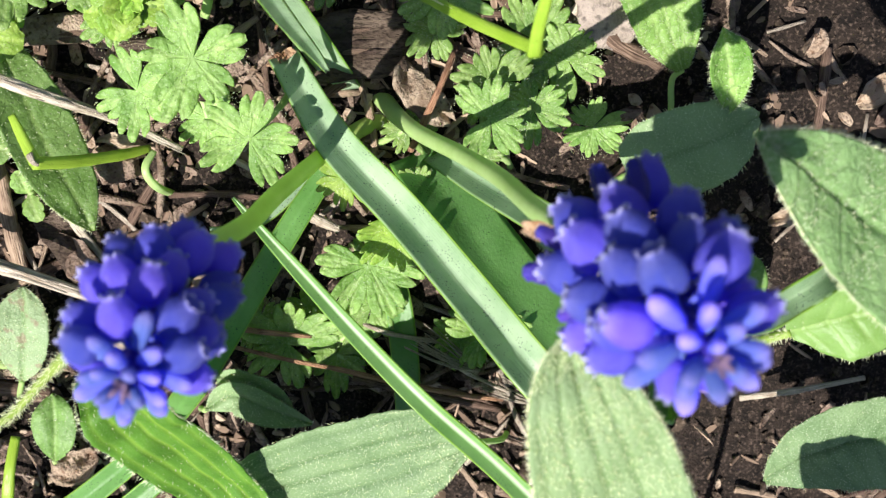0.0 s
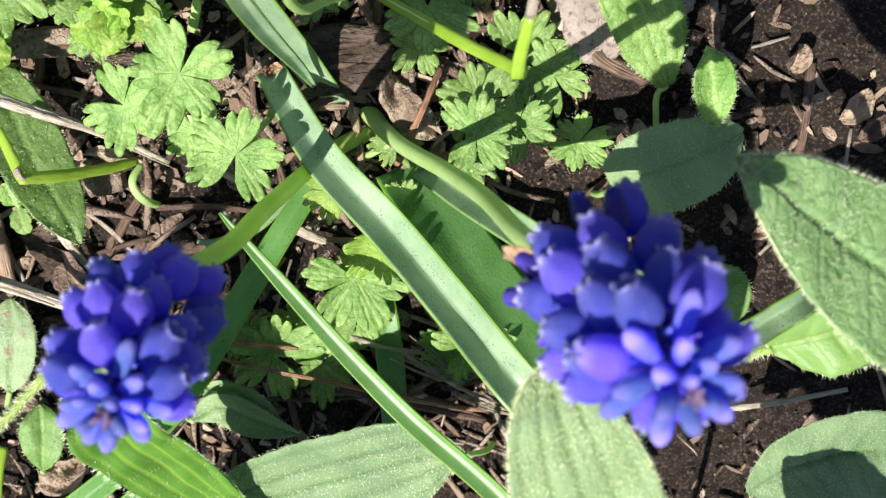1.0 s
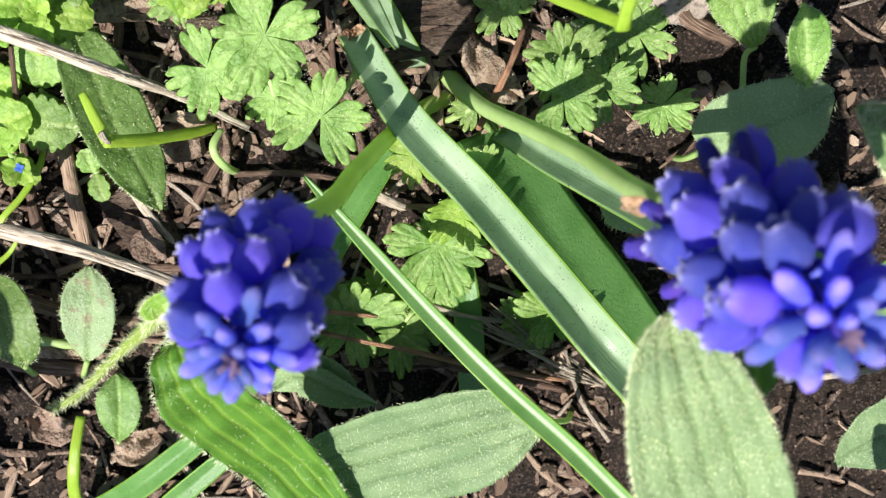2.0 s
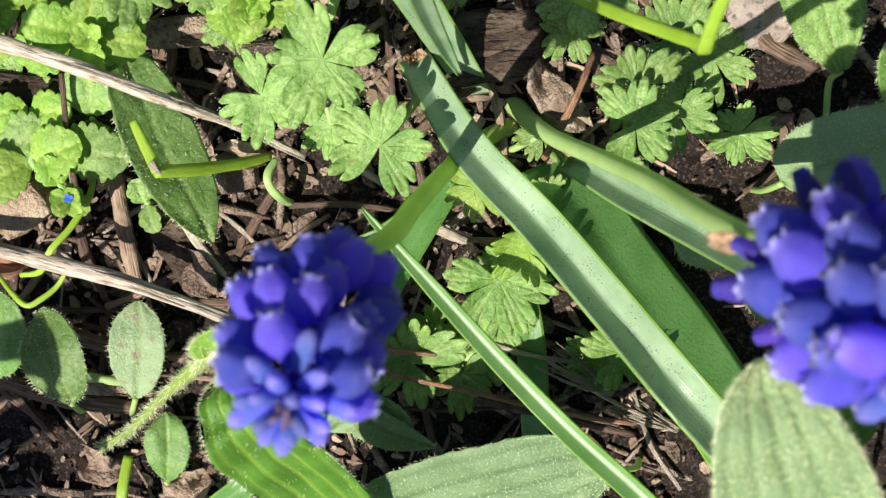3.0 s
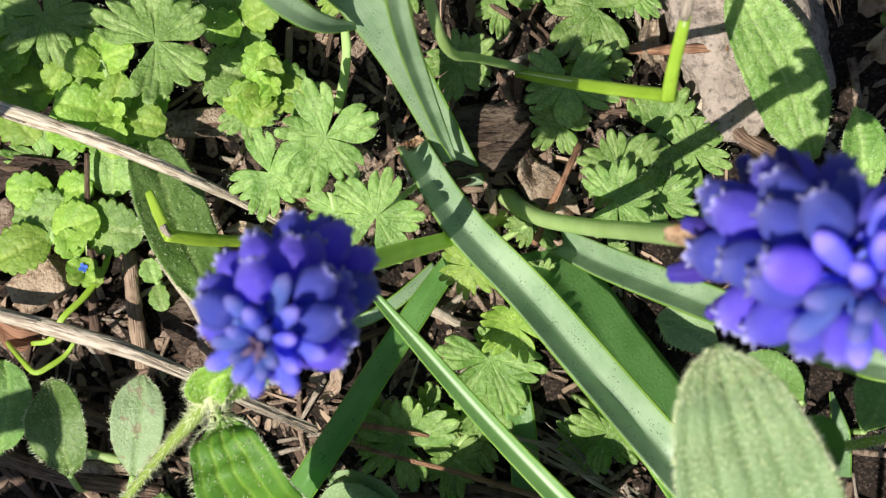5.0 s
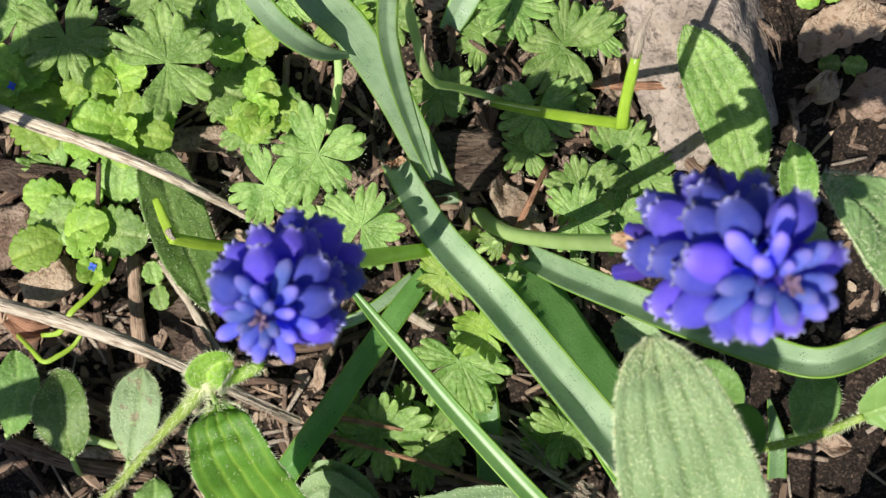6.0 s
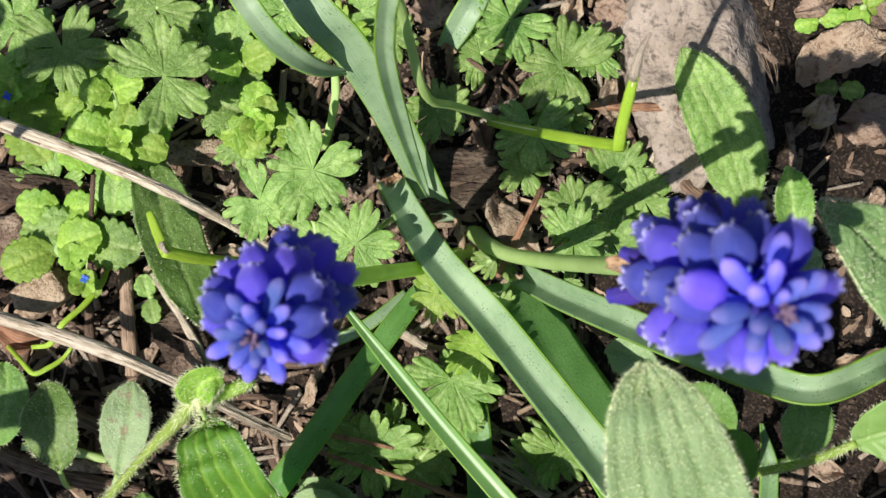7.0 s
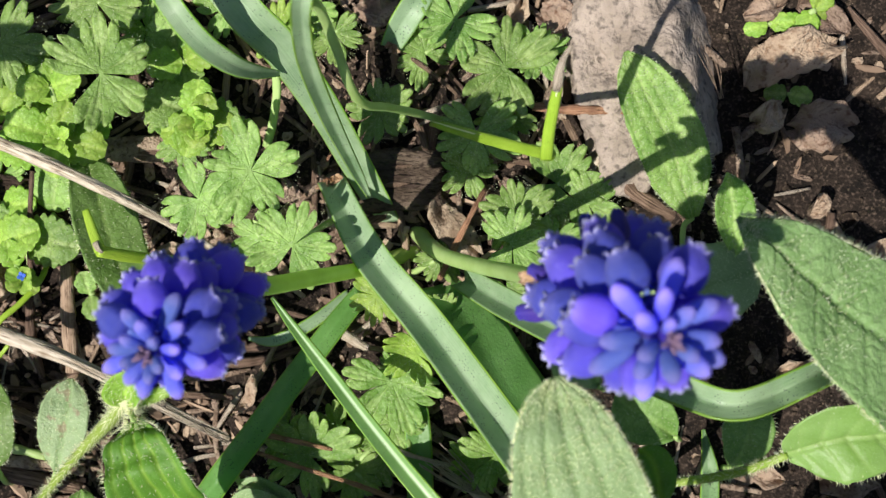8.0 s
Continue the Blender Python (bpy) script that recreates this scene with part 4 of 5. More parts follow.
# ---- cranesbill: rounded leaves cut into toothed lobes ----
def cranesbill_blade(center, radius, turn, tilt, lean, rng, lobes=5, gap=3, cut=0.52, dish=0.10):
    """A round leaf of wedge lobes, each with three blunt teeth, veins pressed in."""
    bm = bmesh.new()
    at = bm.verts.layers.float.new("vein")
    m = Matrix.Translation(center) @ Euler((radians(tilt), radians(lean), 0)).to_matrix().to_4x4() @ Matrix.Rotation(radians(turn), 4, "Z")
    gap = gap + rng.uniform(4, 42)
    half = (360 - gap) / lobes / 2
    per, rings = 30, 9
    notch = 1.0 - cut
    for lobe in range(lobes):
        middle = gap / 2 + half * (2 * lobe + 1) + rng.uniform(-6, 6)
        scale, lift = rng.uniform(0.80, 1.10), rng.uniform(-0.18, 0.34)
        deep = rng.uniform(0.13, 0.26)
        cols = []
        for i in range(per + 1):
            a = i / per * 2 - 1
            tooth = (a * 1.5 + 0.5) % 1.0 * 2 - 1 if i < per else 1.0
            edge = (1.0 - 0.30 * a * a) * (1.0 - 0.06 * tooth * tooth - deep * abs(tooth) ** 4) * (1 + 0.012 * math.cos(a * 31 + lobe))
            rr = radius * edge * scale
            col = []
            for j in range(rings + 1):
                f = j / rings
                r = rr * f
                g = r / radius
                ang = radians(middle + half * a * (1.0 - 0.23 * max(0.0, (g - notch) / cut) ** 0.7 + 0.10 * g * max(0.0, 1 - g)))
                fork = abs(abs(a) - 0.62 * max(0.0, (g - 0.3) / 0.7))
                vein = max(math.exp(-(fork / 0.09) ** 2) if g > 0.3 else 0.0, math.exp(-(a / 0.09) ** 2)) * min(1.0, g * 4)
                h = radius * (dish * g * g + lift * g * g * max(0.0, (g - notch * .6)) + 0.06 * g * (1 - a * a) * g - 0.022 * vein)
                spot = Vector((r * math.cos(ang), r * math.sin(ang), center[0]))
                h -= 0.045 * radius * abs(tooth) ** 8 * min(1.0, max(0.0, g * 2.2 - 0.6))
                h += radius * g * (0.17 * noise.noise(spot * 0.24) + 0.05 * noise.noise(spot * 0.75))
                pair = []
                for off in (0.0, -0.28):
                    v = bm.verts.new(m @ Vector((r * math.cos(ang), r * math.sin(ang), h + off)))
                    v[at] = vein * 0.75
                    pair.append(v)
                col.append(pair)
            cols.append(col)
        for a, b in zip(cols, cols[1:]):
            for j in range(rings):
                bm.faces.new((a[j][0], a[j + 1][0], b[j + 1][0], b[j][0]))
                bm.faces.new((a[j + 1][1], a[j][1], b[j][1], b[j + 1][1]))
            bm.faces.new((a[rings][0], a[rings][1], b[rings][1], b[rings][0]))
        for side in (cols[0], cols[-1]):
            for j in range(rings):
                q = (side[j][0], side[j + 1][0], side[j + 1][1], side[j][1])
                bm.faces.new(q if side is cols[-1] else q[::-1])
    bmesh.ops.remove_doubles(bm, verts=bm.verts, dist=0.02)
    bmesh.ops.recalc_face_normals(bm, faces=bm.faces)
    return bm


def cranesbill_leaf(label, center, radius, turn, tilt=0.0, lean=0.0, root=None, young=False, lobes=5, seed=0, cut=0.5, dish=0.1, hairy=True):
    rng = random.Random(seed + 100)
    c = Vector(center)
    foot = Vector(root) if root else c + Vector((rng.uniform(-7, 7), rng.uniform(-7, 7), 0))
    foot.z = -2
    ob = thing("cranesbill_leaf", foot, label, "leaf", "cranesbill leaves")
    part("leaf_blade", cranesbill_blade(c, radius, turn, tilt, lean, rng, lobes, cut=cut, dish=dish), CRANE_YOUNG if young else CRANE, ob)
    part("leaf_stalk", tube(bmesh.new(), [foot, foot.lerp(c, .5) + Vector((1.2, .8, 1.5)), c - Vector((0, 0, .3))], [.75, .65, .5], 7, 14), STEM, ob)
    if hairy:
        hb = bmesh.new()
        for k in range(300):
            a, r = rng.uniform(0.4, 5.9), radius * math.sqrt(rng.uniform(0.05, 0.8))
            m = Matrix.Translation(c) @ Euler((radians(tilt), radians(lean), 0)).to_matrix().to_4x4() @ Matrix.Rotation(radians(turn), 4, "Z")
            p = m @ Vector((r * math.cos(a), r * math.sin(a), radius * dish * (r / radius) ** 2))
            d = Vector((rng.uniform(-.6, .6), rng.uniform(-.6, .6), 1)).normalized() * rng.uniform(.35, .8)
            q = [hb.verts.new(p + Vector((.05, 0, 0))), hb.verts.new(p + Vector((-.03, .045, 0))), hb.verts.new(p + Vector((-.03, -.045, 0)))]
            t = hb.verts.new(p + d)
            for j in range(3):
                hb.faces.new((q[j], q[(j + 1) % 3], t))
        tagged(part("hair_fringe", hb, HAIR, ob), kind="stuff")
    return ob


cranesbill_leaf("large sunlit cranesbill leaf with many lobes", (-58.0, 27.7, 20.0), 12.8, 205, -6, 8, seed=1, lobes=5, cut=.45)
cranesbill_leaf("pale sunlit cranesbill leaf spread flat", (-29.0, 9.4, 19.5), 11.0, 60, 4, 2, seed=2)
cranesbill_leaf("dark cranesbill leaf half under a paler one", (-40.4, 3.7, 14.5), 9.8, 150, 6, -8, seed=3)
cranesbill_leaf("cranesbill leaf dappled by shadow", (-20.6, -5.0, 21.0), 10.2, 250, 2, 4, seed=4)
cranesbill_leaf("small bright young cranesbill leaf", (-5.2, -15.4, 10.0), 6.6, 20, 14, -10, young=True, seed=5, lobes=5)
cranesbill_leaf("crinkled yellow-green young cranesbill leaf", (3.5, -26.7, 14.0), 7.8, 320, 18, -6, young=True, seed=6, dish=.35)
cranesbill_leaf("lobed cranesbill leaf between the strap leaves", (-1.9, -33.1, 9.0), 11.0, 110, 4, 4, seed=7, cut=.56)
cranesbill_leaf("small cranesbill leaf in partial shade", (19.3, -47.3, 12.0), 8.6, 200, 10, 10, seed=8)
cranesbill_leaf("cranesbill leaf half lit beside the flower stem", (22.9, 1.6, 14.5), 8.4, 280, 0, 6, seed=9, cut=.4)
cranesbill_leaf("dark cranesbill leaf in the flower's shadow", (31.4, 7.8, 5.0), 10.5, 170, 4, 0, seed=10, cut=.4)
cranesbill_leaf("cranesbill leaf under the bent stalk", (14.7, 17.7, 10.0), 9.4, 90, -4, -6, seed=11)
cranesbill_leaf("grey-green cranesbill leaf with narrow lobes", (20.5, 31.0, 8.0), 11.0, 340, 0, 4, seed=12, cut=.62)
cranesbill_leaf("cranesbill leaf at the margin of the patch", (10.1, 40.3, 9.0), 9.0, 30, -4, 6, seed=13)
cranesbill_leaf("shaded dark cranesbill leaf", (-79.9, 34.1, 14.0), 11.0, 100, 0, 6, seed=14)
cranesbill_leaf("pale cranesbill leaf overlapped by others", (-90.6, 39.3, 10.0), 9.5, 250, -6, -4, seed=15)
cranesbill_leaf("deep green cranesbill leaf in shadow", (-63.6, 43.6, 5.0), 11.0, 300, 0, 0, seed=16)
cranesbill_leaf("yellowish cranesbill leaf behind the strap leaves", (-26.0, 38.2, 5.0), 7.6, 45, 0, 0, young=True, seed=17)
cranesbill_leaf("dark green cranesbill leaf behind the curling stem", (-5.3, 22.5, 4.0), 7.6, 210, 0, 0, seed=18, cut=.35)
cranesbill_leaf("dusty cranesbill leaf crossed by red stalks", (-19.1, -48.9, 6.5), 10.8, 330, 4, 0, seed=19, cut=.55)
cranesbill_leaf("ragged cranesbill leaf low among straw", (-9.7, -53.4, 3.0), 8.0, 80, 0, 8, seed=20)
cranesbill_leaf("small low cranesbill leaf near a stem", (30.6, -4.6, 9.0), 7.2, 150, 0, 0, seed=21)
cranesbill_leaf("small dusty cranesbill leaf near the stone", (21.5, 21.9, 4.0), 7.0, 15, 0, 0, seed=22)
cranesbill_leaf("dark low leaf under the lobed cranesbill", (-6.8, -48.8, 2.0), 8.4, 190, 0, 0, seed=23)
cranesbill_leaf("low dark cranesbill leaf near the dry tip", (-45.9, 15.6, 3.0), 7.2, 30, 0, 0, seed=24)
cranesbill_leaf("small cranesbill leaf beside the arching leaf", (21.5, -13.9, 5.0), 4.0, 120, 0, 0, seed=25, lobes=5)

for k, (c, r, turn) in enumerate((
        ((-53.8, 38.5, 4.0), 8.0, 120), ((-76.3, 30.1, 6.0), 7.5, 20), ((-89.1, 29.0, 5.0), 8.5, 260), ((-15.0, 38.3, 3.0), 7.0, 75), ((-20.9, 43.2, 3.0), 7.0, 170),
        ((3.9, 34.2, 4.0), 7.5, 310), ((27.1, 34.5, 6.0), 7.0, 200), ((-24.6, -45.1, 3.0), 7.0, 140), ((-14.0, -45.3, 2.0), 7.5, 40), ((7.5, -8.1, 2.0), 6.0, 280),
        ((13.3, 10.2, 4.0), 6.5, 330), ((-37.5, 16.2, 3.0), 7.0, 240), ((-49.6, 23.4, 2.0), 7.5, 350), ((-85.7, 6.8, 2.0), 8.0, 60), ((-30.6, -4.0, 2.0), 7.0, 100),
        ((-0.6, -33.0, 5.0), 7.0, 15), ((-37.4, 43.3, 3.0), 8.0, 210), ((42.9, -9.9, 3.0), 7.0, 45), ((21.9, -4.2, 18.0), 8.2, 190), ((15.5, -50.0, 8.0), 7.0, 100),
        ((-2.0, -43.0, 4.0), 7.0, 250), ((8.5, -20.0, 4.0), 5.5, 30), ((38.0, 3.5, 5.0), 7.6, 300))):
    cranesbill_leaf("low cranesbill leaf in the green carpet", c, r, turn, (k * 37) % 17 - 8, (k * 53) % 19 - 9, seed=40 + k, lobes=5 + k % 2)


# ---- speedwell: opposite scalloped leaves on a thin stem ----
def scalloped(center, turn, length, width, tilt, material, parent, rng):
    c = Vector(center)
    d = Vector((math.cos(radians(turn)), math.sin(radians(turn)), math.sin(radians(tilt)))).normalized()
    pts = [c + d * (length * s) + Vector((0, 0, length * .12 * math.sin(s * 3.1))) for s in (0.04, .35, .7, 1.0)]
    part("leaf", blade(pts, [width * s for s in (.22, .80, 1.0, 1.04, .95, .72, .30)], .12, 0, .3, 14, 66, rng.uniform(-12, 12), "net", .35, turn, 0.0, 3.4, .22), material, parent)


def speedwell(label, root, nodes, seed, blooms=()):
    """nodes: place, leaf length and turn of each pair of leaves, up the stem."""
    rng = random.Random(seed)
    ob = thing("speedwell", root, label, "plant", "speedwell plants")
    line = [root] + [n[0] for n in nodes]
    if len(line) == 2:
        line.insert(1, tuple((a + b) / 2 + 1 for a, b in zip(*line)))
    part("stem", tube(bmesh.new(), line, [.7, .65, .5], 7, 24), STEM, ob)
    for place, size, turn, young in nodes:
        for k in range(2 if size > 3.5 else 4):
            a = turn + (180 if size > 3.5 else 90) * k + rng.uniform(-12, 12)
            scalloped(place, a, size * rng.uniform(1.2, 1.45), size * 1.14, rng.uniform(-5, 22) if size > 3.5 else 50, CRANE_YOUNG if young else CRANE, ob, rng)
    for place in blooms:
        for k in range(4):
            a = radians(90 * k + 20)
            q = Vector(place)
            d = Vector((math.cos(a), math.sin(a), .5)) * 0.9
            part("petal", blade([q, q + d * .6, q + d], [.4, .85, .4], .1, 0, .12, 4, 6), BLOOM, ob, "tiny blue petal")
    return ob


speedwell("scalloped speedwell plant with fresh green leaves", (-73.1, 6.9, -2.0),
          [((-70.0, 15.3, 8.0), 9.0, 200, True), ((-69.3, 21.3, 12.0), 8.0, 100, True), ((-69.5, 25.5, 15.0), 5.0, 20, True)], 1)
speedwell("speedwell with rounded toothed leaves by the straw", (-80.0, -16.2, -2.0),
          [((-78.4, -3.9, 6.0), 9.5, 160, False), ((-83.6, -6.2, 8.0), 8.5, 200, True), ((-78.3, -10.8, 10.0), 5.0, 300, True), ((-76.5, -13.0, 12.0), 3.0, 45, True)], 2, [(-75.8, -12.2, 14.0)])
speedwell("round-leaved speedwell half in shadow", (-74.4, -6.5, -2.0), [((-72.8, 0.2, 5.0), 9.0, 85, False)], 3)
speedwell("speedwell with bright shoot among cranesbill", (-46.8, 12.9, -2.0),
          [((-42.7, 21.2, 7.0), 8.6, 170, False), ((-41.6, 19.7, 10.0), 6.4, 80, True), ((-40.9, 18.8, 12.0), 3.2, 10, True)], 4)
speedwell("shaded speedwell leaves above the cranesbill", (-46.8, 27.4, -2.0), [((-45.8, 31.2, 6.0), 8.5, 100, False), ((-44.6, 31.3, 9.0), 6.0, 10, True)], 5)
speedwell("speedwell with a pale blue bloom at the bed's edge", (-96.8, 16.6, -2.0),
          [((-91.7, 21.6, 9.0), 9.0, 300, True), ((-91.1, 24.8, 12.0), 6.0, 30, True), ((-90.5, 25.1, 14.0), 3.0, 70, True)], 6, [(-90.2, 24.3, 16.0)])
speedwell("small seedling with round bright leaves", (84.1, 41.4, -2.0), [((82.8, 43.5, 5.0), 4.4, 60, True), ((81.2, 41.8, 3.0), 3.6, 200, True)], 7)
speedwell("tiny seedling on the soil", (75.8, 41.5, -2.0), [((74.7, 41.1, 1.5), 3.6, 200, True)], 8)
speedwell("tiny seedling beside a dead leaf", (80.7, 27.1, -2.0), [((79.1, 27.0, 1.0), 3.8, 180, False)], 9)
speedwell("tiny two-leaved seedling among sticks", (-67.5, -18.7, -2.0), [((-66.3, -16.9, 1.5), 4.0, 100, False)], 10)
speedwell("broad-leaved speedwell shoot under cranesbill", (-73.9, 11.4, -2.0),
          [((-69.0, 15.7, 13.0), 7.6, 165, True), ((-68.0, 15.3, 15.0), 5.6, 260, True), ((-67.1, 15.3, 17.0), 2.6, 20, True)], 11)
speedwell("pale speedwell leaves above the straw", (-87.0, 19.7, -2.0), [((-80.3, 21.6, 9.0), 8.6, 190, True), ((-77.0, 26.3, 11.0), 5.0, 60, True)], 12)
speedwell("speedwell shoot with toothed leaves by a wood lump", (-43.6, 15.1, -2.0),
          [((-41.2, 17.6, 9.0), 6.4, 10, True), ((-39.8, 19.1, 12.0), 4.6, 75, True), ((-39.1, 19.1, 14.0), 2.2, 40, True)], 13)
speedwell("round speedwell leaves under the straw", (-82.5, 1.0, -2.0), [((-83.5, 2.2, 5.0), 6.6, 185, True)], 14)
stalk("thin trailing speedwell stem over straw",
      [([(-73.4, -6.8, 4.0), (-73.7, -12.8, 9.0), (-76.7, -17.6, 12.0), (-80.4, -21.3, 14.0), (-83.3, -25.4, 13.0), (-87.4, -26.2, 12.0)], [.5, .62, .65, .62, .6, .45], 1.0),
       ([(-78.8, -25.9, 13.0), (-80.9, -28.5, 13.0), (-83.8, -30.4, 14.0), (-86.5, -31.3, 14.0), (-89.8, -28.9, 12.0), (-98.0, -26.6, 0.0)], [.4, .5, .55, .55, .5, .45], 1.0)], STALK)


# ---- straw, twigs and wood ----
def stick(name, label, pts, radii, material, group="dry stalks", flat=.75, wobble=.25, sides=9, steps=26, splinter=0, seed=0):
    ob = thing(name, pts[0], label, "twig", group)
    part("shaft", tube(bmesh.new(), pts, radii, sides, steps, flat, wobble), material, ob)
    rng = random.Random(seed)
    line = curve_points(pts, 30)
    for k in range(splinter):
        i = rng.randrange(3, 24)
        j = min(29, i + rng.randrange(4, 12))
        o = Vector((rng.uniform(-1, 1), rng.uniform(-1, 1), rng.uniform(0.2, .9))) * radii[0] * .8
        part("splinter", tube(bmesh.new(), [line[i] + o * .8, line[(i + j) // 2] + o, line[j] + o * 1.1], [.12, .3, .1], 5, 8), material, ob)
    return ob


stick("straw", "long bleached straw lying across leaves", [(-117.5, 28.5, 14.0), (-87.6, 17.3, 17.0), (-71.6, 11.4, 18.0), (-57.2, 4.9, 18.0), (-46.5, -1.7, 10.0), (-35.3, -9.0, 6.0)],
      [1.4, 1.5, 1.35, 1.15, .9, .6], STRAW, splinter=12, seed=1)
stick("straw", "split bleached straw with frayed end", [(-123.3, -12.8, 6.0), (-93.2, -20.4, 12.0), (-80.2, -23.9, 14.0), (-68.4, -28.3, 13.0), (-56.6, -34.0, 12.0), (-45.8, -39.7, 11.0), (-34.8, -45.2, 10.0)],
      [1.4, 1.5, 1.6, 1.5, 1.25, 1.0, .5], STRAW, splinter=16, seed=2)
stick("twig", "upright tan stick lying on soil", [(-71.4, -10.3, 1.0), (-70.8, -21.1, 2.0), (-70.2, -33.4, 1.0)], [1.4, 1.6, 1.4], TAN, splinter=3, seed=3)
stick("twig", "thin grey twig leaning on soil", [(-65.7, -11.8, 2.0), (-60.1, -19.4, 3.0), (-56.2, -26.1, 3.0), (-52.3, -33.1, 1.0)], [.6, .8, .9, .6], STRAW, seed=4)
stick("twig", "reddish dry stalk across cranesbill", [(-29.7, -44.3, 8.0), (-22.3, -45.5, 9.0), (-14.1, -47.7, 7.0)], [.5, .6, .4], RED_TWIG, seed=5)
stick("twig", "long thin reddish stalk fading to grey", [(-30.0, -48.2, 8.0), (-19.5, -51.3, 9.0), (-9.2, -54.6, 8.0), (2.3, -59.2, 6.0), (13.9, -62.8, 5.0), (23.6, -65.8, 3.0)], [.42, .46, .5, .6, .6, .4], RED_TWIG, seed=6)
stick("straw", "frayed bundle of pale straw fibres", [(6.4, -50.2, 6.0), (11.9, -53.7, 8.0), (18.1, -58.6, 7.0), (25.1, -63.3, 5.0)], [.25, .45, .5, .3], STRAW, splinter=14, seed=31)
stick("twig", "pale fibrous stalk under the narrow leaf", [(-7.7, -44.6, 4.0), (0.7, -48.6, 5.0), (11.2, -51.2, 5.0)], [.35, .5, .3], STRAW, splinter=5, seed=32)
stick("twig", "thick brown stalk under the oval leaves", [(-97.4, -37.6, 1.0), (-86.2, -40.7, 2.0), (-75.5, -45.1, 2.0), (-67.4, -50.2, 1.0)], [1.4, 1.7, 1.6, 1.2], TWIG, splinter=8, seed=33)
stick("twig", "pinkish broken stalk among litter", [(-93.9, -53.1, 2.0), (-80.2, -52.4, 3.0), (-67.4, -54.4, 2.0)], [1.2, 1.5, 1.1], LITTER, splinter=6, seed=34)
stick("twig", "grey splintered stalk between straw and node", [(-58.9, -43.7, 2.0), (-50.4, -50.5, 3.0), (-44.5, -57.7, 2.0)], [.9, 1.2, .8], STRAW, splinter=6, seed=35)
stick("twig", "short pale stick end", [(-13.4, -23.5, 4.0), (-10.4, -25.2, 4.0), (-7.3, -27.2, 3.0)], [1.1, 1.2, .9], STRAW, seed=7)
stick("twig", "thin dry stalk behind the stone", [(32.8, 21.4, 3.0), (35.7, 16.1, 3.0), (38.9, 9.1, 2.0)], [.7, .8, .7], TWIG, seed=8)
stick("twig", "pale twig pointing at the stone", [(39.3, 12.0, 3.0), (42.6, 16.0, 4.0), (46.3, 21.1, 6.0)], [.8, .6, .4], STRAW, seed=9)
stick("twig", "brown stalk beside pebbles", [(26.1, 23.5, 5.0), (34.1, 22.9, 6.0), (44.4, 22.7, 7.0)], [.9, 1.0, .8], RED_TWIG, seed=10)
stick("twig", "dark curved root across bare soil", [(42.1, 12.5, 4.0), (44.2, 10.1, 5.0), (47.7, 6.0, 5.0), (55.8, 1.4, 3.0)], [2.4, 2.2, 1.7, 1.2], TWIG, seed=11)
stick("twig", "thin dark twig crossing litter", [(-3.2, 36.0, 4.0), (3.9, 31.3, 4.0), (9.8, 26.7, 3.0), (10.4, 25.1, 2.0)], [.5, .5, .45, .3], TWIG, seed=12)
stick("twig", "thin twig under cranesbill leaves", [(0.4, 23.2, 3.0), (3.9, 16.1, 3.0), (6.3, 6.7, 2.0)], [.6, .7, .6], TWIG, seed=13)
stick("twig", "fuzzy pale stalk beside a dead leaf", [(7.5, -12.2, 4.0), (10.2, -6.2, 8.0), (13.6, 0.8, 10.0), (16.7, 6.6, 6.0)], [.55, .7, .7, .5], RED_TWIG, seed=14)
stick("twig", "slanting brown stick at the bed's edge", [(-100.3, -11.2, 2.0), (-92.2, -5.1, 4.0), (-86.6, -2.8, 3.0)], [1.1, 1.3, 1.0], STRAW, seed=15)
stick("twig", "dark stick under the hairy stem", [(-99.5, -49.7, 2.0), (-85.9, -54.3, 3.0), (-68.1, -58.1, 2.0)], [1.8, 2.0, 1.5], TWIG, splinter=3, seed=16)
stick("twig", "pale stick under the leaves at the edge", [(-92.3, -47.9, 5.0), (-81.5, -49.1, 5.0), (-74.7, -51.0, 4.0)], [.9, 1.0, .8], STEM, seed=17)
stick("twig", "thin dark upright twig", [(-79.0, -16.0, 1.0), (-76.6, -3.9, 8.0), (-75.2, 8.9, 10.0)], [.7, .6, .5], TWIG, seed=18)
stick("twig", "dry stalk lying under the downy leaf", [(72.7, -68.4, 4.0), (84.3, -67.0, 5.0), (98.9, -65.6, 4.0)], [.7, .7, .5], STRAW, seed=19)
stick("twig", "brown stick in shadow below the flower", [(-7.0, -58.9, 3.0), (6.7, -62.5, 4.0), (23.0, -68.0, 3.0)], [.9, .9, .7], TWIG, seed=20)


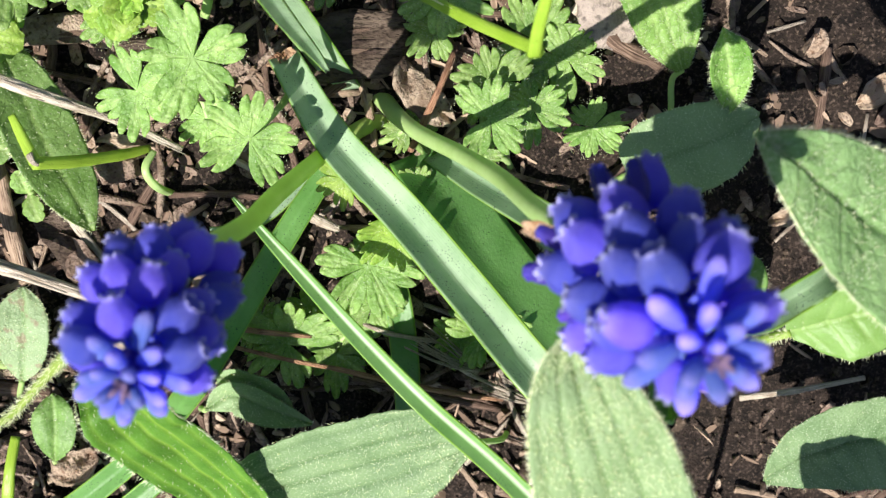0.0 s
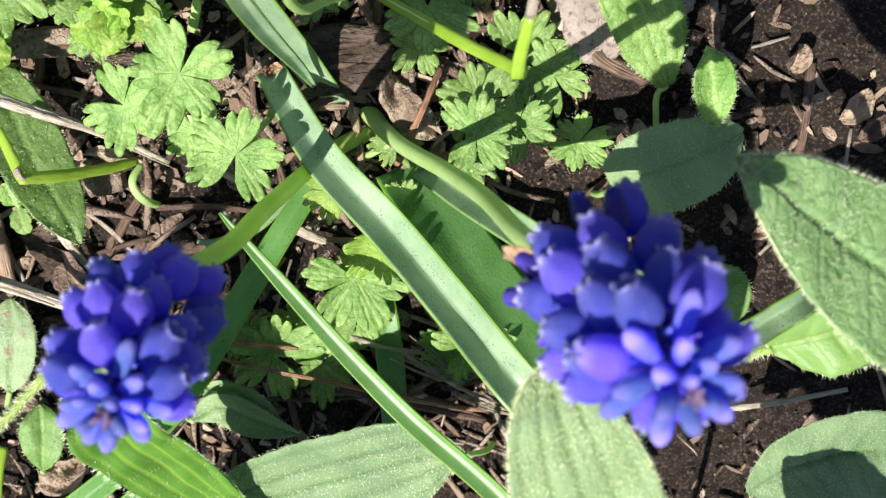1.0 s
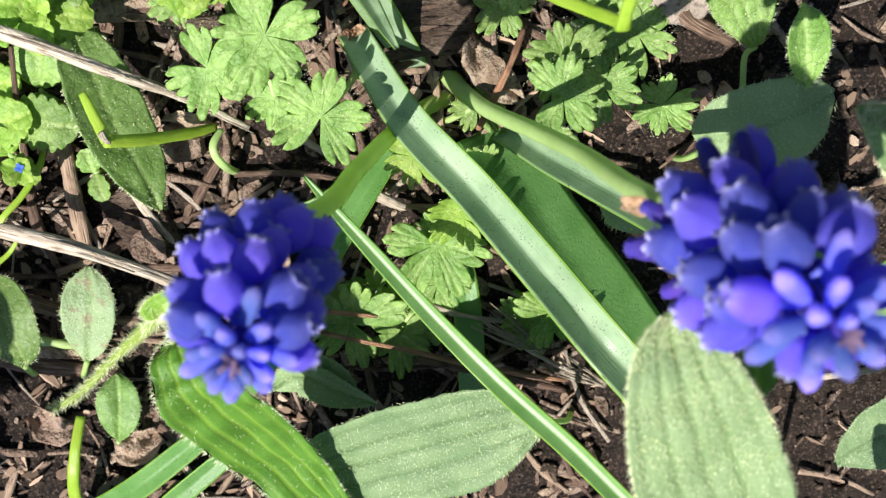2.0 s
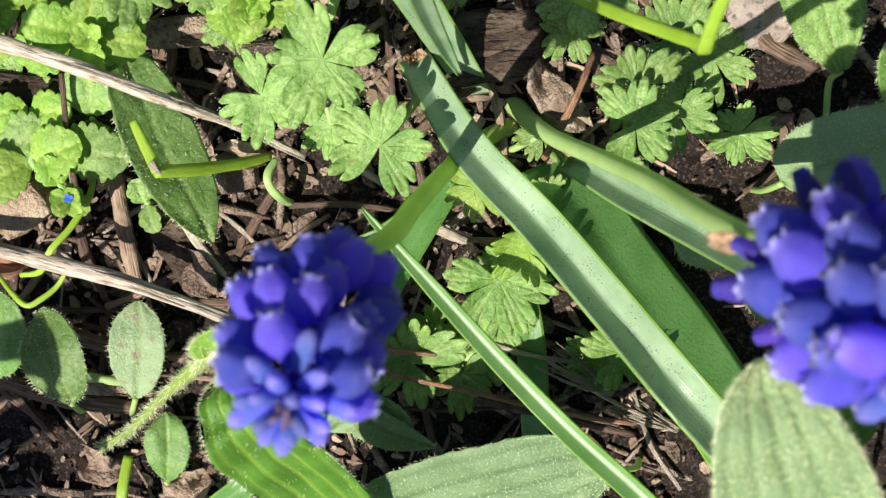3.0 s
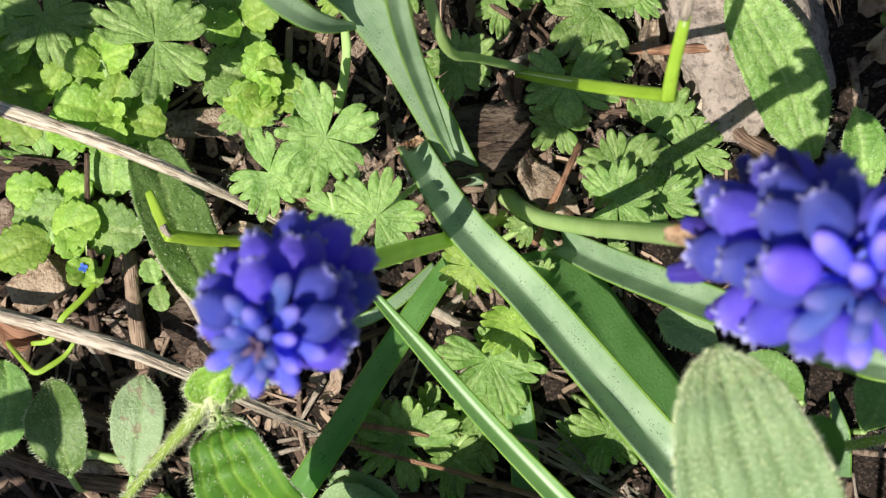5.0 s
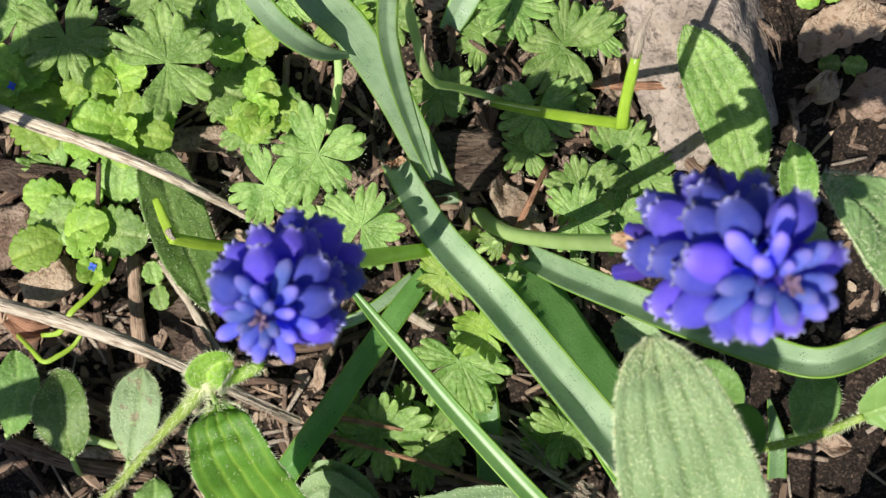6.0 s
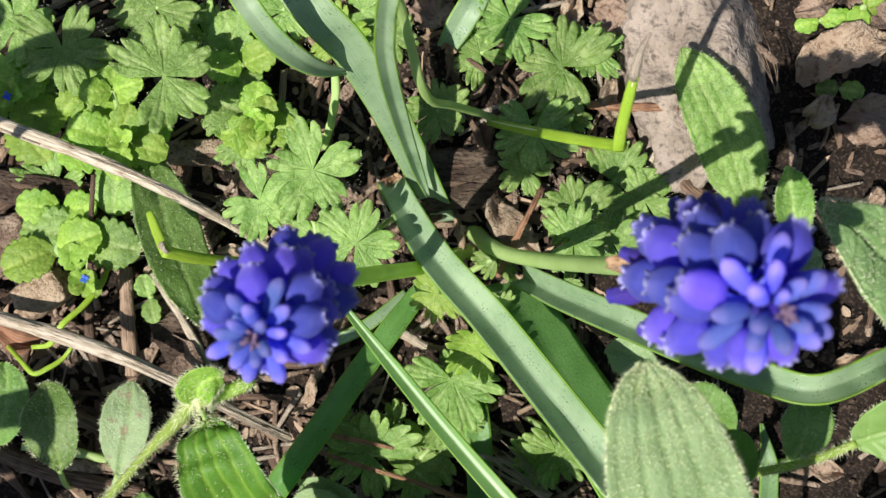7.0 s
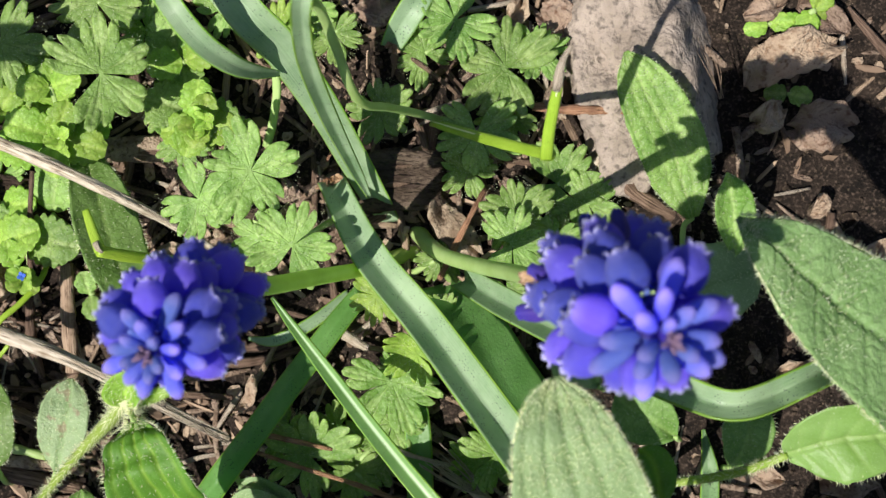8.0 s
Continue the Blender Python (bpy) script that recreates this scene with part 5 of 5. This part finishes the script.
def chunk(name, label, center, size, turn, material, seed, category="wood chip", rough=.22, group="", fine=9, ridge=None):
    """A worn block: a subdivided box pushed about by noise."""
    bm = bmesh.new()
    bmesh.ops.create_cube(bm, size=2.0)
    bmesh.ops.subdivide_edges(bm, edges=bm.edges, cuts=fine, use_grid_fill=True)
    rot = Matrix.Rotation(radians(turn), 4, "Z")
    for v in bm.verts:
        p = v.co.copy()
        p = p.lerp(p.normalized() * 1.25, .38)
        p += p.normalized() * (rough * noise.noise(p * 1.4 + Vector((seed, 0, 0))) + rough * .45 * noise.noise(p * 4.0 + Vector((0, seed, 0)))
                              + rough * .22 * noise.noise(p * 10.0 + Vector((seed, seed, 0))))
        v.co = rot @ Vector((p.x * size[0], p.y * size[1], p.z * size[2])) + Vector(center)
        if ridge:
            over = v.co.x - ridge[0] - ridge[1] * (v.co.y - center[1])
            v.co.z += -ridge[2] * max(0.0, over) + ridge[3] * min(0.0, over)
    if category != "wood chip":
        return single(name, bm, material, label, category, group)
    ob = thing(name, (center[0], center[1], -1), label, category, "wood chips")
    part("body", bm, material, ob)
    rng = random.Random(seed)
    for k in range(7):
        y, x0 = rng.uniform(-.75, .75), rng.uniform(-.8, .1)
        x1 = x0 + rng.uniform(.4, .8)
        top = [1.02 * math.sqrt(max(0.1, 1 - .45 * x * x - .55 * y * y)) for x in (x0, (x0 + x1) / 2, x1)]
        pts = [rot @ Vector((x * size[0], y * size[1], z * size[2])) + Vector(center) for x, z in zip((x0, (x0 + x1) / 2, x1), top)]
        part("splinter", tube(bmesh.new(), pts, [.2, rng.uniform(.4, .8), .2], 6, 12, .6, .4), TWIG if k % 2 else material, ob)
    return ob


chunk("wood_chip", "dark weathered wood lump with rough grain", (-38.0, 5.7, -1.0), (8.5, 5.5, 5), -8, WOOD, 1.0)
chunk("wood_chip", "dark cracked wood piece behind the dry tip", (-1.2, 7.9, -1.0), (9.5, 6.0, 4.5), 4, WOOD, 2.0)
chunk("wood_chip", "grey weathered wood strip beneath the straw", (-84.4, 4.6, -0.5), (17, 3.6, 4), -10, WOOD, 3.0, rough=.12)
chunk("wood_chip", "pale wood strip under speedwell", (-54.2, 14.0, -0.5), (11, 2.6, 3), 2, LITTER, 4.0, rough=.12)
chunk("wood_chip", "brown clod of wood at the bed's edge", (-97.4, -5.8, 0.0), (7, 6, 4), 20, LITTER, 5.0)
chunk("wood_chip", "dark wood shard among straw", (-59.0, -27.1, -1.0), (5, 8, 3), 25, WOOD, 6.0)
chunk("stone", "large grey-beige stone with worn edges", (52.5, 33.5, -8.0), (17.5, 23, 17), 10, STONE, 7.3, "stone", .30, fine=34, ridge=(56.0, -.25, 1.5, .10))
chunk("stone", "small rounded beige pebble", (45.1, 12.1, 0.0), (5, 4, 3.5), 60, STONE, 8.0, "stone", .1)
chunk("stone", "small pale pebble among dry leaves", (-88.9, -16.0, 2.0), (5.5, 3.8, 3.2), 30, DRY_LEAF, 9.0, "stone", .12)
chunk("stone", "pinkish pebble half under a leaf", (-48.8, -12.4, 1.0), (3.6, 2.8, 2.6), 10, LITTER, 10.0, "stone", .14)


def dead_leaf(label, pts, widths, roll, seed, fold=.3, wave=2.2, material=DRY_LEAF):
    return single("dead_leaf", blade(pts, widths, fold, 0.0, .35, 14, 34, roll, "mid", wave * 1.5, seed, .05), material, label, "dead leaf", "dead leaves")


dead_leaf("curled beige dead leaf on dark soil", [(70.6, 27.9, 2.0), (73.7, 32.2, 5.0), (80.3, 34.9, 6.0), (89.0, 36.9, 4.0)], [2, 8, 10, 9, 3], 14, 1.0)
dead_leaf("crumpled pale dead leaf in sun", [(79.8, 20.3, 1.0), (82.2, 20.0, 4.0), (86.9, 20.6, 4.0), (92.3, 19.6, 2.0)], [2, 9, 11, 10, 4], -10, 2.0)
dead_leaf("small beige leaf scrap on soil", [(72.7, 20.3, 1.0), (75.0, 21.9, 3.0), (78.2, 24.3, 2.0)], [3, 6, 6, 2], 5, 3.0)
dead_leaf("brown dead leaf under the flower stem", [(6.6, 4.9, 2.0), (8.6, 0.2, 4.0), (12.2, -3.9, 4.0), (15.8, -7.5, 2.0)], [2, 6, 7, 6, 2], 0, 4.0, material=LITTER)
dead_leaf("dry brown scrap behind the cranesbill", [(32.2, 20.8, 3.0), (30.2, 24.1, 5.0), (31.4, 28.9, 4.0)], [2, 4, 4, 2], 10, 5.0, material=LITTER)
dead_leaf("pale curled scrap by the snapped stalk", [(-51.6, -7.6, 2.0), (-47.0, -8.1, 4.0), (-42.6, -9.9, 2.0)], [2, 5, 5, 2], 0, 6.0)
dead_leaf("beige leaf scrap beside the oval leaves", [(-61.9, -25.5, 2.0), (-57.8, -30.1, 4.0), (-55.9, -35.1, 2.0)], [3, 7, 7, 3], -12, 7.0, material=LITTER)
dead_leaf("papery litter at the bed's edge", [(-98.6, -23.2, 2.0), (-93.6, -25.4, 4.0), (-89.2, -26.1, 3.0)], [3, 6, 6, 2], 10, 8.0, material=RED_TWIG)
dead_leaf("dry scrap lying by the strap leaves", [(-35.5, -41.7, 2.0), (-32.2, -37.2, 4.0), (-30.6, -33.1, 3.0)], [1.5, 3, 3, 1], 20, 9.0)
dead_leaf("pale dead leaf piece near the stone", [(27.5, 43.3, 2.0), (31.4, 41.1, 4.0), (34.5, 38.4, 3.0)], [3, 8, 8, 3], 0, 10.0)
dead_leaf("dead brown leaf below the two-toned leaf", [(87.7, -54.7, 2.0), (91.7, -52.9, 4.0), (99.4, -53.3, 2.0)], [4, 9, 9, 4], 0, 11.0, material=LITTER)
dead_leaf("beige litter scrap beside the veined leaf", [(-70.0, -72.5, 1.0), (-65.5, -74.0, 4.0), (-61.0, -72.0, 2.0)], [3, 7, 7, 3], 8, 13.0)
dead_leaf("pinkish litter scrap under the hairy stem", [(-72.0, -82.0, 1.0), (-67.0, -85.0, 3.0), (-62.0, -84.0, 2.0)], [3, 6, 6, 2], -8, 14.0, material=LITTER)
dead_leaf("curled dry scrap near oval leaves", [(-86.0, -66.0, 1.0), (-82.0, -69.0, 3.5), (-77.0, -70.0, 2.0)], [3, 7, 6, 2], 12, 15.0)
dead_leaf("dry leaf piece in the upper litter", [(-10.3, 44.6, 2.0), (-5.5, 43.0, 4.0), (-3.2, 45.1, 2.0)], [4, 7, 7, 3], 0, 12.0)

for k, (c, w, a) in enumerate((((73.9, 44.3, 2.0), 6, 20), ((85.7, 42.2, 2.0), 7, -30), ((97.3, -5.7, 2.0), 5, 50), ((85.4, 4.3, 2.0), 3.4, 60), ((101.4, -10.4, 2.0), 4.5, 45),
                               ((41.1, 43.9, 2.0), 6, 10), ((35.2, 40.7, 2.0), 5, -20), ((50.8, 47.7, 3.0), 7, 35), ((75.3, 22.6, 2.0), 4.6, 80), ((54.8, -8.9, 2.0), 3.6, 100),
                               ((49.8, -7.6, 2.0), 3.2, 20), ((22.8, 43.3, 2.0), 5, 70), ((81.1, -30.1, 2.0), 4.2, 25), ((69.4, -42.0, 2.0), 4.0, 60), ((76.6, -52.8, 2.0), 5.0, -15))):
    d = Vector((math.cos(radians(a)), math.sin(radians(a)), 0)) * w * .8
    c = Vector(c)
    dead_leaf("dry pinkish-beige scrap on dark soil", [c - d, c + Vector((0, 0, 1.2)), c + d + Vector((0, 0, .4))], [w * .25, w * .8, w, w * .6, w * .1], 10 - 7 * (k % 4), 20.0 + k,
              material=LITTER if k % 3 == 1 else DRY_LEAF)


def root_tuft():
    """Dry thread-like roots beside the drooping leaf."""
    rng = random.Random(6)
    c = Vector((-17.9, 20.7, 9.0))
    ob = thing("root_tuft", (c.x, c.y, -1), "tuft of dry curling pale roots", "roots")
    for k in range(9):
        pts = [c + Vector((rng.uniform(-1, 1), rng.uniform(-1, 1), rng.uniform(-1, 1)))]
        d = Vector((rng.uniform(-.8, 1), rng.uniform(-1, .4), -.3))
        for i in range(4):
            pts.append(pts[-1] + d * 2.0)
            d = (d + Vector((rng.uniform(-1, 1), rng.uniform(-1, 1), rng.uniform(-.5, .3)))).normalized()
        part("root", tube(bmesh.new(), pts, [.35, .28, .15], 5, 18, 1.0, .3), LITTER if k % 3 else DRY_LEAF, ob)
    pts = [(-15.1, 17.0, 8.0), (-14.6, 14.6, 6.0), (-16.3, 11.8, 3.0)]
    part("root", tube(bmesh.new(), pts, [.4, .5, .3], 5, 12, 1.0, .6), RED_TWIG, ob)


root_tuft()


def fibre_tuft(label, start, end, fan, count, seed, material=STRAW, r=.22):
    """Loose dry fibres that leave one point and fan out."""
    rng = random.Random(seed)
    a, b = Vector(start), Vector(end)
    ob = thing("dry_fibres", start, label, "dry grass", "dry fibres")
    side = (b - a).cross(Vector((0, 0, 1))).normalized()
    for k in range(count):
        f = rng.uniform(-1, 1)
        tip = a + (b - a) * rng.uniform(.55, 1.05) + side * (f * fan) + Vector((0, 0, rng.uniform(-1, 2.5)))
        mid = a.lerp(tip, .5) + side * (f * fan * .12) + Vector((0, 0, rng.uniform(.2, 1.6)))
        part("fibre", tube(bmesh.new(), [a + side * rng.uniform(-.6, .6), mid, tip], [r, r * .8, r * .35], 5, 12), material, ob)
    return ob


fibre_tuft("fan of pale dry fibres between the strap leaves", (18.5, -57.5, 7.0), (4.5, -46.5, 10.0), 3.2, 16, 71)
fibre_tuft("pale frayed fibres beside the downy leaf", (31.0, -66.0, 6.0), (17.5, -57.5, 8.0), 2.2, 14, 72)
fibre_tuft("thin dry fibres lying on the stone", (62.0, 24.5, 16.5), (56.5, 36.5, 17.5), 2.6, 6, 73, TAN, .11)


# ---- loose litter over the soil ----
def scatter_crumbs(count, seed):
    rng = random.Random(seed)
    verts, faces = [], []
    base = [(0, 0, 1), (.9, 0, .3), (.28, .85, .3), (-.73, .53, .3), (-.73, -.53, .3), (.28, -.85, .3), (.6, .5, -.5), (-.3, .7, -.5), (-.8, 0, -.5), (-.3, -.7, -.5), (.6, -.5, -.5)]
    tris = [(0, 1, 2), (0, 2, 3), (0, 3, 4), (0, 4, 5), (0, 5, 1), (1, 6, 2), (2, 6, 7), (2, 7, 3), (3, 7, 8), (3, 8, 4), (4, 8, 9), (4, 9, 5), (5, 9, 10), (5, 10, 1), (1, 10, 6)]
    for k in range(count):
        x, y = rng.uniform(-130, 130), rng.uniform(-125, 75)
        r = .35 * rng.paretovariate(2.2)
        r = min(r, 3.0)
        e = Euler((rng.uniform(0, 6), rng.uniform(0, 6), rng.uniform(0, 6))).to_matrix()
        s = Vector((rng.uniform(.7, 1.3), rng.uniform(.6, 1.1), rng.uniform(.5, .9)))
        o = len(verts)
        z = ground_height(x, y) + r * .25
        for b in base:
            q = e @ Vector((b[0] * s.x, b[1] * s.y, b[2] * s.z)) * r * rng.uniform(.8, 1.15)
            verts.append(((x + q.x) * MM, (y + q.y) * MM, (z + q.z) * MM))
        faces += [tuple(o + i for i in t) for t in tris]
    me = bpy.data.meshes.new("soil_crumbs")
    me.from_pydata(verts, [], faces)
    me.materials.append(CRUMB)
    tagged(new("soil_crumbs", me), "loose dark soil crumbs", "soil", kind="stuff")


def scatter_chips(name, label, count, seed, material, size, slender):
    """Flat broken bits of leaf and straw lying every way on the soil."""
    rng = random.Random(seed)
    verts, faces = [], []
    for k in range(count):
        x, y = rng.uniform(-125, 125), rng.uniform(-120, 70)
        if x > 30 and rng.random() > .3:
            continue
        L = size * rng.uniform(.35, 1.25)
        Wd = L * rng.uniform(*slender)
        e = Euler((rng.gauss(0, .35), rng.gauss(0, .35), rng.uniform(0, 6.28))).to_matrix()
        z = ground_height(x, y) + rng.uniform(.3, 1.8)
        n = 7
        o = len(verts)
        ring = [(math.cos(6.283 * i / n) * rng.uniform(.75, 1.1), math.sin(6.283 * i / n) * rng.uniform(.7, 1.1)) for i in range(n)]
        bend = rng.uniform(-.5, .5) / max(L, .1)
        th = min(.45, Wd * .4)
        for off in (0, -th):
            for a, b in ring:
                q = e @ Vector((a * L / 2, b * Wd / 2, bend * (a * L / 2) ** 2 + off))
                verts.append(((x + q.x) * MM, (y + q.y) * MM, (z + q.z) * MM))
        faces.append(tuple(o + i for i in range(n)))
        faces.append(tuple(o + n + i for i in reversed(range(n))))
        for i in range(n):
            j = (i + 1) % n
            faces.append((o + i, o + n + i, o + n + j, o + j))
    me = bpy.data.meshes.new(name)
    me.from_pydata(verts, [], faces)
    me.materials.append(material)
    tagged(new(name, me), label, "litter", kind="stuff")


scatter_crumbs(7600, 11)
scatter_chips("leaf_litter", "broken beige bits of dead leaves on soil", 950, 12, LITTER, 6.5, (.15, .5))
scatter_chips("dark_litter", "dark brown rotting bits on soil", 1050, 13, TWIG, 6.0, (.15, .5))
scatter_chips("straw_litter", "thin bits of straw strewn on soil", 380, 14, TAN, 10.0, (.06, .16))
scatter_chips("pale_litter", "small pale flakes on soil", 620, 15, DRY_LEAF, 3.2, (.4, .9))


def scatter_sticks(name, label, count, seed, material, long, thick):
    """Broken sticks and stalks lying every way on the soil."""
    rng = random.Random(seed)
    bm = bmesh.new()
    for k in range(count):
        x, y = rng.uniform(-125, 125), rng.uniform(-120, 70)
        if x > 30 and rng.random() > .25:
            continue
        L, a = long * rng.uniform(.4, 1.3), rng.uniform(0, 6.28)
        d = Vector((math.cos(a), math.sin(a), rng.gauss(0, .08)))
        z = ground_height(x, y) + rng.uniform(.4, 2.4)
        c = Vector((x, y, z))
        bend = Vector((-d.y, d.x, 0)) * rng.uniform(-.08, .08) * L
        r = thick * rng.uniform(.5, 1.3)
        tube(bm, [c - d * L / 2, c + bend, c + d * L / 2], [r * .8, r, r * .55], 6, 7, rng.uniform(.5, 1), .35)
    bm.transform(Matrix.Diagonal((MM, MM, MM, 1)))
    me = bpy.data.meshes.new(name)
    bm.to_mesh(me)
    bm.free()
    me.materials.append(material)
    me.shade_smooth()
    tagged(new(name, me), label, "litter", kind="stuff")


scatter_sticks("brown_stick_litter", "broken brown sticks strewn on soil", 270, 21, TWIG, 22, 1.0)
scatter_sticks("tan_stick_litter", "tan splintered stalks strewn on soil", 150, 24, TAN, 20, .8)
scatter_sticks("pale_stick_litter", "pale dry stalks strewn on soil", 190, 22, STRAW, 18, .55)
scatter_sticks("grey_stick_litter", "weathered grey-brown stalks on soil", 280, 23, LITTER, 16, .8)
